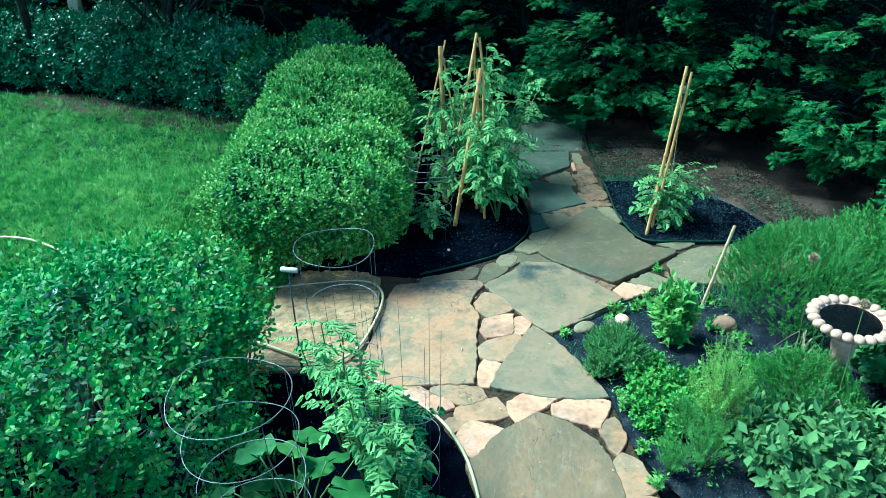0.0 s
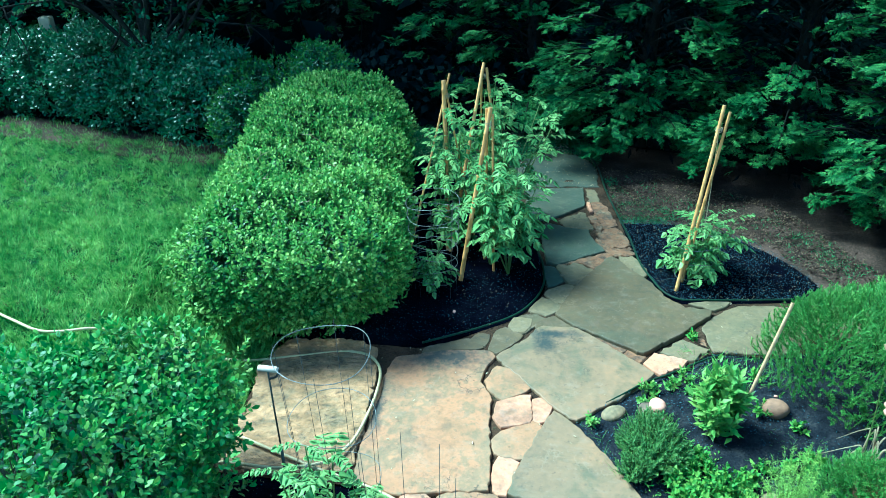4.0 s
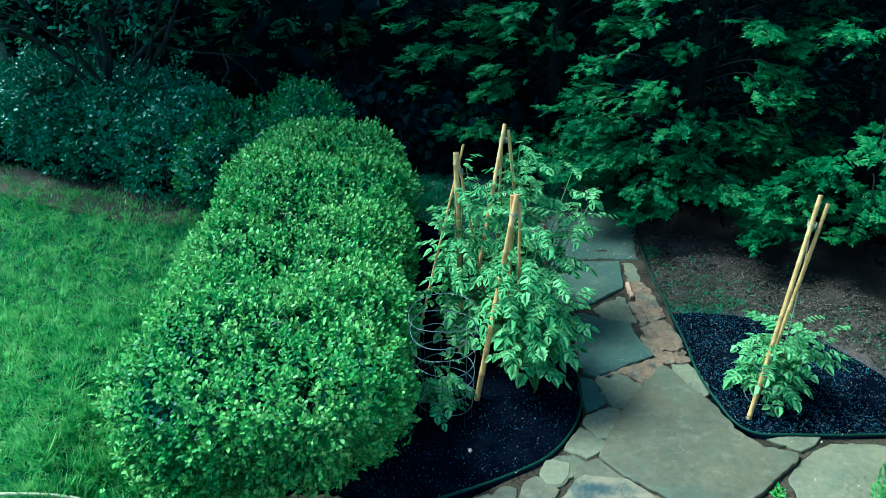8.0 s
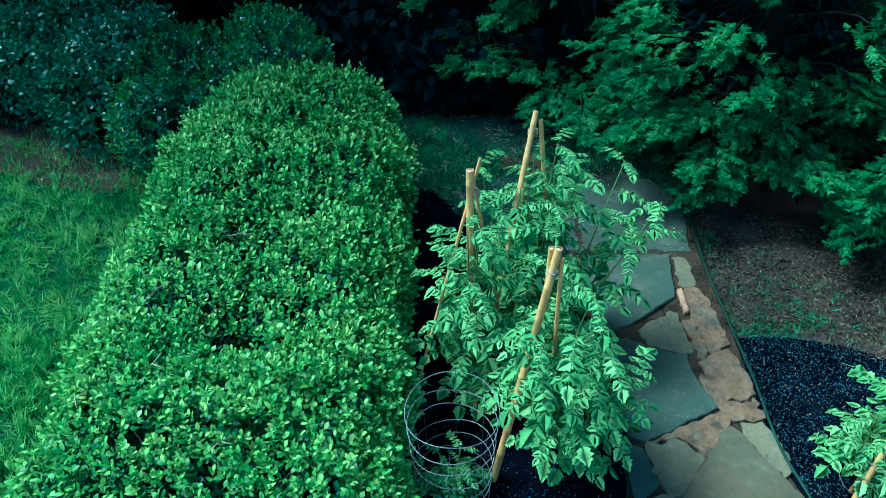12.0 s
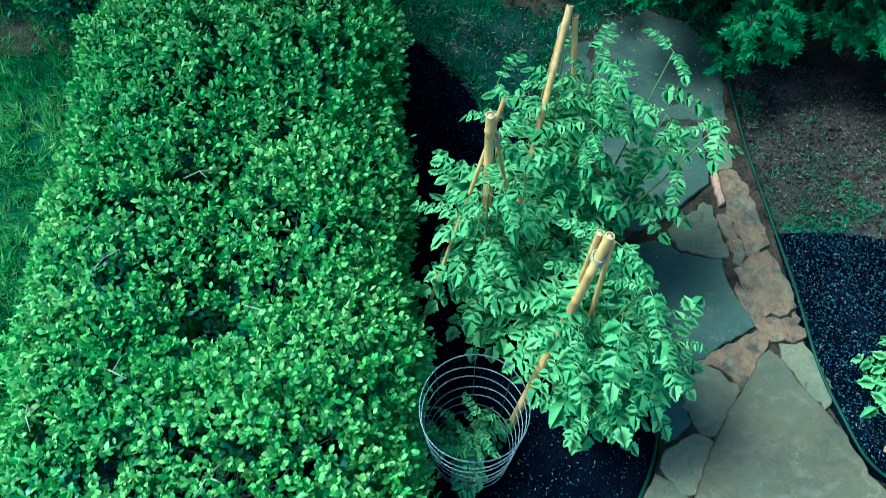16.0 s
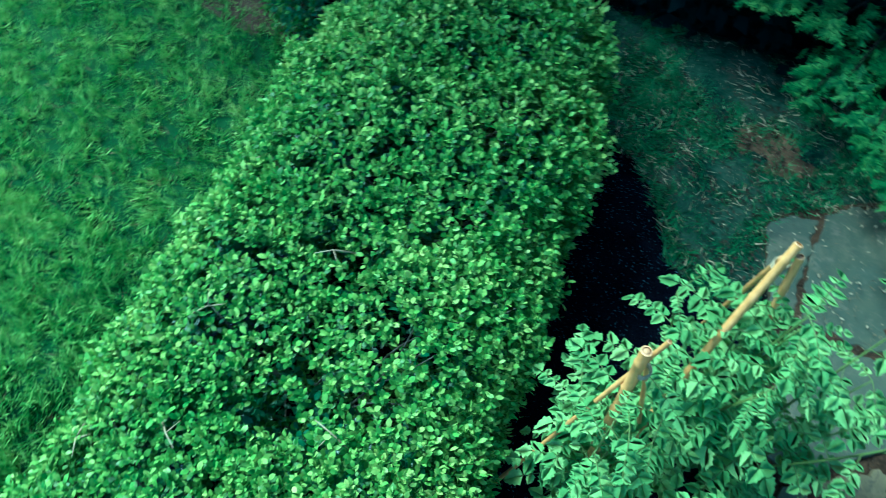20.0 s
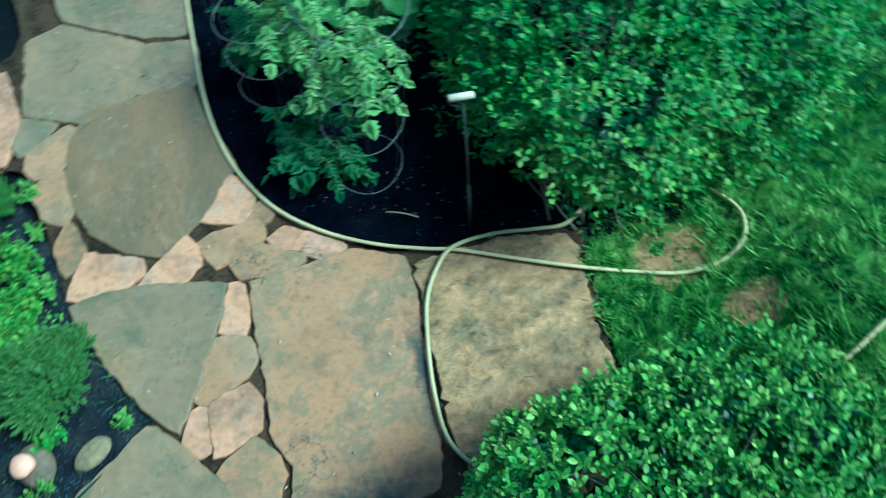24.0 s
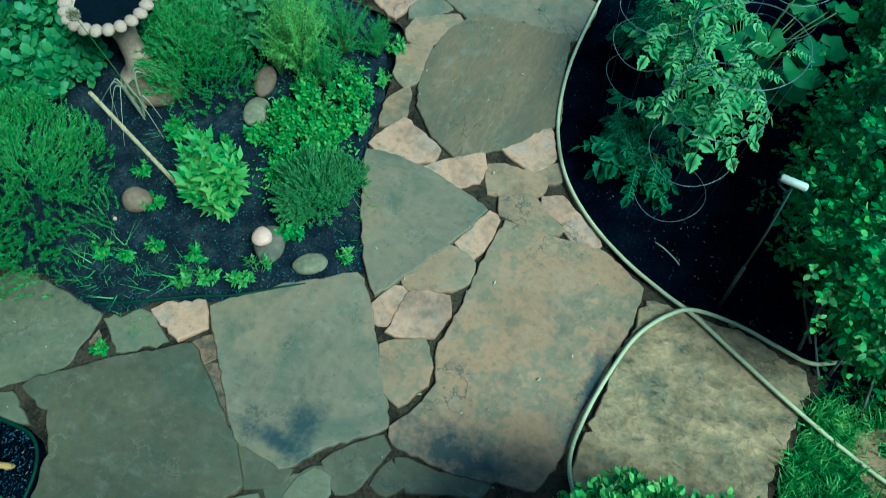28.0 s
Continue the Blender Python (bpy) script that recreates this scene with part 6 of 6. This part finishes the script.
for k, (x, y, r, h, lab) in enumerate([(1.25, 2.78, 0.17, 0.15, "spreading low green herb with cut leaves"), (1.30, 2.50, 0.16, 0.15, "low green herb with cut leaves in the herb bed"), (1.16, 2.62, 0.14, 0.14, "low green herb in the thick of the patch"), (1.05, 2.45, 0.12, 0.13, "low green herb at the path's edge"), (1.40, 2.66, 0.09, 0.10, "low green herb beside two rocks"), (1.08, 2.78, 0.12, 0.13, "low green herb behind the thyme"), (1.20, 2.96, 0.10, 0.10, "low green herb between thyme and the lime-green herb"), (1.86, 3.00, 0.08, 0.08, "low green herb under the leaning stake"), (1.48, 2.30, 0.10, 0.10, "low green herb beside the sage"), (1.16, 2.32, 0.13, 0.15, "loose green herb at the path's edge"), (1.30, 2.66, 0.14, 0.15, "low green herb among its neighbours"), (1.44, 2.84, 0.08, 0.09, "low green herb at the edge of the patch"), (1.08, 2.60, 0.11, 0.12, "low green herb next to the lime-green seedling")]):
    herb("parsley_plant", lab, x, y, r, h, int(48 * r / 0.2), 0.032, HERB, 136 + 20 * k, LOBES, (30, 85), 6, 1.1)
litter("creeping_weeds", [(0.80, 2.95), (0.92, 2.62), (1.05, 2.25), (1.35, 1.9), (1.62, 2.2), (1.5, 2.75), (1.3, 3.15), (0.95, 3.2)], 1300, 0.028, 64, HERB, 0.01, "small leafy weeds between the herbs")
feathery("fennel_plant", "wispy young fennel among the low herbs", 1.30, 2.34, 0.16, 0.34, 60, FEATHER, 152, 0.020, up=0.25, width=0.04)
feathery("dill_plant", "tall wispy yellow-green dill in flower", 1.46, 2.34, 0.22, 0.76, 120, DILL, 138, 0.022, up=0.05, width=0.045)
feathery("dill_plant", "shorter yellow-green dill beside the tall one", 1.58, 2.40, 0.10, 0.45, 26, DILL, 148, 0.020, up=0.35, width=0.035)
feathery("fennel_plant", "soft wispy green fennel plant", 1.34, 2.08, 0.23, 0.44, 64, FEATHER, 139, 0.020, up=0.05, width=0.035)
feathery("fennel_plant", "wispy green fennel at the bed's edge", 1.16, 2.02, 0.14, 0.30, 46, FEATHER, 149, 0.022, up=0.4, width=0.03)
herb("sage_plant", "sprawling grey-green sage with broad soft leaves", 1.88, 2.04, 0.42, 0.40, 120, 0.092, SAGE, 140, PLAIN, (35, 92), 6, 0.95)
herb("sage_plant", "grey-green sage with broad soft leaves behind the other", 2.42, 2.15, 0.34, 0.38, 70, 0.085, SAGE, 141, PLAIN, (35, 92), 6, 0.95)
herb("sedum_plant", "fleshy round-leaved sedum beside the birdbath", 2.80, 2.98, 0.42, 0.34, 120, 0.066, SEDUM, 142, ROUND, (40, 88), 8, 1.5)
herb("sedum_plant", "fleshy round-leaved sedum behind the birdbath", 2.88, 2.42, 0.38, 0.38, 100, 0.066, SEDUM, 143, ROUND, (40, 88), 8, 1.5)
for k, (x, y, r, h, m, lab) in enumerate([(1.25, 3.73, 0.10, 0.09, LIME, "cluster of light-green seedlings at the edge of the bed"), (1.17, 3.66, 0.05, 0.07, LIME, "light-green seedling at the edge of the bed"), (0.98, 3.53, 0.085, 0.11, LIME, "leafy light-green seedling beside the pale stone"), (1.04, 3.61, 0.045, 0.06, LIME, "light-green seedling at the edge of the bed"), (0.62, 3.28, 0.055, 0.08, LIME, "light-green seedling beside the flagstones"), (0.92, 3.24, 0.07, 0.10, FRESH, "fine green sprout beside the grey rock"), (0.94, 2.53, 0.085, 0.13, LIME, "bright lime-green seedling at the path's edge"), (1.02, 2.18, 0.05, 0.08, LIME, "bright lime-green seedling at the path's edge"), (1.68, 3.44, 0.06, 0.08, HERB, "green weed beside the brown rock"), (1.30, 3.58, 0.06, 0.05, HERB, "flat green weed under the lime-green herb"), (1.52, 3.64, 0.05, 0.05, HERB, "flat green weed on the dark soil"), (1.62, 3.74, 0.05, 0.05, HERB, "flat green weed on the dark soil"), (1.86, 3.30, 0.06, 0.06, HERB, "green weed beside the feathery bush"), (1.56, 2.95, 0.06, 0.05, HERB, "flat green weed on the dark soil"), (1.72, 2.98, 0.05, 0.06, HERB, "flat green weed on the dark soil"), (1.08, 1.93, 0.06, 0.08, LIME, "bright lime-green seedling at the path's edge"), (1.42, 4.20, 0.03, 0.05, HERB, "tiny weed in the path's joint"), (0.98, 3.28, 0.04, 0.07, HERB, "green sprout behind the pale stone"), (1.75, 3.78, 0.05, 0.05, HERB, "flat green weed on the dark soil")]):
    herb("seedling", lab, x, y, r, h, 7, 0.034, m, 350 + k, LANCE, (35, 85), 5, 1.7, "seedling", group="seedlings in the herb bed")
grass("bed_grass", [(1.2, 3.6), (1.95, 3.7), (1.9, 4.0), (1.55, 3.98), (1.35, 3.82)], 330, 0.10, 171, BLADE, -0.01, 0.035, "wisps of grass in the herb bed", 1.5)
grass("bed_grass", [(1.55, 3.0), (1.95, 2.8), (2.0, 3.2), (1.7, 3.35)], 220, 0.07, 174, BLADE, -0.01, 0.035, "wisps of grass under the birdbath", 1.5)
grass("bed_grass", [(1.25, 4.0), (1.40, 3.93), (1.5, 4.02), (1.36, 4.12)], 90, 0.05, 173, BLADE, -0.01, 0.05, "wisps of grass on a mossy stone", 1.5)
grass("bed_grass", [(0.60, 3.06), (0.78, 2.80), (0.76, 3.1), (0.56, 3.32)], 220, 0.08, 172, BLADE, -0.01, 0.045, "wisps of grass beside the flagstones", 1.3)

# dried onion-flower stalks
for x, y, z, bx, by in [(2.09, 3.06, 0.82, 2.10, 2.98), (2.27, 2.68, 0.74, 2.14, 2.42)]:
    root = thing("allium", "dry pale allium seed head on a tall stalk", "flower", (bx, by, 0), "dry alliums")
    B = Build()
    B.tube(smooth_line([(0, 0, 0), ((x - bx) * 0.4, (y - by) * 0.4, z * 0.5), (x - bx, y - by, z)], 5), np.linspace(0.0032, 0.002, 11), 5)
    part("stalk", B.mesh("stalk", STALK), root)
    rng = np.random.default_rng(int(x * 100))
    d = unit(rng.normal(size=(420, 3)))
    c = np.array([x - bx, y - by, z])
    part("seed_head", leaves("seed_head", PLAIN, c + d * 0.014, d, rng.normal(size=d.shape), 0.022 * rng.uniform(0.6, 1.1, 420), SEEDS, 0.8), root)
for dx, dy, high in ((2.12, 2.97, 0.26), (2.05, 2.36, 0.30), (1.98, 2.30, 0.22)):
    root = thing("dry_leaves", "withered straw-coloured leaves hanging by the birdbath", "dead leaf", (dx, dy, 0), "withered leaves")
    rng = np.random.default_rng(int(dx * 1000))
    B = Build()
    for k in range(9):
        a, up = rng.uniform(0, 2 * math.pi), high * rng.uniform(0.5, 1.1)
        o = np.array([math.cos(a), math.sin(a), 0.0])
        pts = smooth_line([rng.normal(size=3) * (0.02, 0.02, 0), o * 0.05 + (0, 0, up), o * 0.10 + (0, 0, up * 0.9), o * rng.uniform(0.13, 0.26) + (0, 0, 0.02)], 5)
        B.tube(pts, np.linspace(0.009, 0.002, len(pts)) * rng.uniform(0.4, 1.2), 4, False)
    part("foliage", B.mesh("foliage", PALESTRAW), root)


def pebble(name, label, x, y, z, rx, ry, rz, material, seed, turn=0.0, category="stone"):
    """A rounded stone, flattened and a little lumpy."""
    rng = np.random.default_rng(seed)
    bm = bmesh.new()
    bmesh.ops.create_icosphere(bm, subdivisions=3, radius=1.0)
    v = np.array([q.co[:] for q in bm.verts])
    v *= (1 + 0.07 * waves(v, rng, 2.2) + 0.02 * waves(v, rng, 7.0))[:, None]
    for q, c in zip(bm.verts, v):
        q.co = (c[0] * rx, c[1] * ry, c[2] * rz)
    me = bpy.data.meshes.new(name)
    bm.to_mesh(me)
    bm.free()
    me.polygons.foreach_set("use_smooth", np.ones(len(me.polygons), dtype=bool))
    me.materials.append(material)
    ob = new(name, me)
    ob.location, ob.rotation_euler = (x, y, z), (0, 0, turn)
    return tagged(ob, label, category)


pebble("rock", "flat brown rock with a pale stone on it", 1.02, 3.36, 0.015, 0.105, 0.075, 0.045, DULLROCK, 181, -1.07)
pebble("white_stone", "smooth cream egg-shaped stone on a brown rock", 1.035, 3.375, 0.083, 0.057, 0.051, 0.034, PALEROCK, 182, -1.07)
pebble("rock", "flat grey oval rock at the bed's edge", 0.775, 3.365, 0.005, 0.088, 0.060, 0.035, GREYROCK, 183, 0.55)
pebble("rock", "round brown rock half sunk in the soil", 1.78, 3.46, 0.02, 0.080, 0.074, 0.055, ROCK, 184, 0.2)
pebble("rock", "tan oblong rock in the herb bed", 1.615, 2.50, 0.03, 0.105, 0.062, 0.05, ROCK, 185, 1.95)
pebble("rock", "mossy grey rock in the herb bed", 1.555, 2.69, 0.0, 0.095, 0.075, 0.045, GREYROCK, 186, 1.8)
pebble("rock", "pale rounded rock under the dill", 1.66, 2.32, 0.02, 0.055, 0.05, 0.055, ROCK, 187, 0.2)
pebble("rock", "tan rock at the foot of the birdbath", 2.14, 2.84, 0.03, 0.15, 0.11, 0.075, ROCK, 188, 0.5)
pebble("pebble", "small pale pebble on the dark soil", 1.82, 3.60, 0.0, 0.012, 0.010, 0.008, PALEROCK, 189)
pebble("pebble", "small pale pebble on the black mulch", -0.30, 4.42, 0.008, 0.012, 0.016, 0.008, PALEROCK, 190)

# ---- the birdbath ----
bath = thing("birdbath", "cast concrete birdbath with a beaded rim and dark water", "birdbath", (2.26, 2.76, 0))


def turned(name, profile, material, parent, sides=40):
    an = np.arange(sides) * 2 * math.pi / sides
    v = np.array([(r * math.cos(a), r * math.sin(a), z) for r, z in profile for a in an])
    f = [(i * sides + j, i * sides + (j + 1) % sides, (i + 1) * sides + (j + 1) % sides, (i + 1) * sides + j) for i in range(len(profile) - 1) for j in range(sides)]
    return part(name, mesh_from(name, v, f, material, True), parent)


turned("pedestal", [(0.0, -0.02), (0.15, -0.02), (0.15, 0.03), (0.13, 0.05), (0.085, 0.09), (0.065, 0.2), (0.06, 0.32), (0.075, 0.42), (0.10, 0.48), (0.0, 0.485)], CONCRETE, bath)
bowl = turned("bowl", [(0.0, 0.475), (0.10, 0.48), (0.17, 0.515), (0.205, 0.56), (0.21, 0.58), (0.20, 0.588), (0.185, 0.582), (0.155, 0.555), (0.08, 0.53), (0.0, 0.525)], CONCRETE, bath)
turned("water", [(0.0, 0.570), (0.172, 0.570)], WATER, bath)
bm = bmesh.new()
bmesh.ops.create_icosphere(bm, subdivisions=2, radius=1.0)
bead = bpy.data.meshes.new("bead")
bm.to_mesh(bead)
bm.free()
bead.polygons.foreach_set("use_smooth", np.ones(len(bead.polygons), dtype=bool))
bead.materials.append(CONCRETE)
for k in range(22):
    a = 2 * math.pi * k / 22
    ob = part("bead", bead, bowl, (0.212 * math.cos(a), 0.212 * math.sin(a), 0.582))
    ob.scale, ob.rotation_euler = (0.040, 0.0325, 0.026), (0, 0, a)

# ---- small things ----
root = thing("plant_tie", "short bent pale twig tie on the black soil", "plant tie", (-0.79, 2.51, 0))
B = Build()
B.tube(smooth_line([(0.08, -0.03, 0.02), (0.03, -0.01, 0.03), (-0.04, 0.02, 0.025), (-0.07, 0.035, 0.015)], 4), np.linspace(0.003, 0.005, 13), 6)
part("twig", B.mesh("twig", PALESTRAW), root)
root = thing("garden_tool", "slim upright garden tool with a pale T handle", "garden tool", (-1.11, 2.65, 0))
B = Build()
B.tube([(0, 0, -0.05), (0.012, -0.028, 0.34)], (0.009, 0.009), 8)
part("shaft", B.mesh("shaft", GREYSTEEL), root)
B = Build()
B.tube([(0.012, -0.028, 0.34), (0.02, -0.05, 0.62), (0.035, -0.083, 0.905)], 0.005, 8)
part("rod", B.mesh("rod", GREYSTEEL), root)
B = Build()
B.tube(smooth_line([(0.035, -0.083, 0.86), (0.07, -0.085, 0.875), (0.092, -0.086, 0.905), (0.086, -0.086, 0.925)], 4), 0.006, 6)
part("bracket", B.mesh("bracket", RUSTWIRE), root)
B = Build()
B.tube([(0.092, -0.088, 0.922), (0.086, -0.088, 0.922), (-0.006, -0.082, 0.926), (-0.012, -0.082, 0.926)], (0.012, 0.0165, 0.0165, 0.012), 12)
part("handle", B.mesh("handle", surface("white_plastic", [(0.46, 0.37, 0.27), (0.58, 0.48, 0.35)], 0.5, 10, 60, 0.1)), root)
pebble("clip", "small pale plastic clip beside the hose", -1.19, 2.735, 0.012, 0.022, 0.014, 0.010, GREYROCK, 191, 0.4, "clip")
root = thing("old_post", "weathered pale wooden post behind the shrubs", "post", (-6.05, 9.35, 0))
bm = bmesh.new()
bmesh.ops.create_cube(bm, size=1.0, matrix=Matrix.Translation((0, 0, 0.51)) @ Matrix.Diagonal((0.16, 0.12, 1.12, 1)))
bmesh.ops.bevel(bm, geom=bm.edges[:], offset=0.012, segments=2, affect="EDGES")
me = bpy.data.meshes.new("shaft")
bm.to_mesh(me)
bm.free()
me.materials.append(WHITE)
part("shaft", me, root)
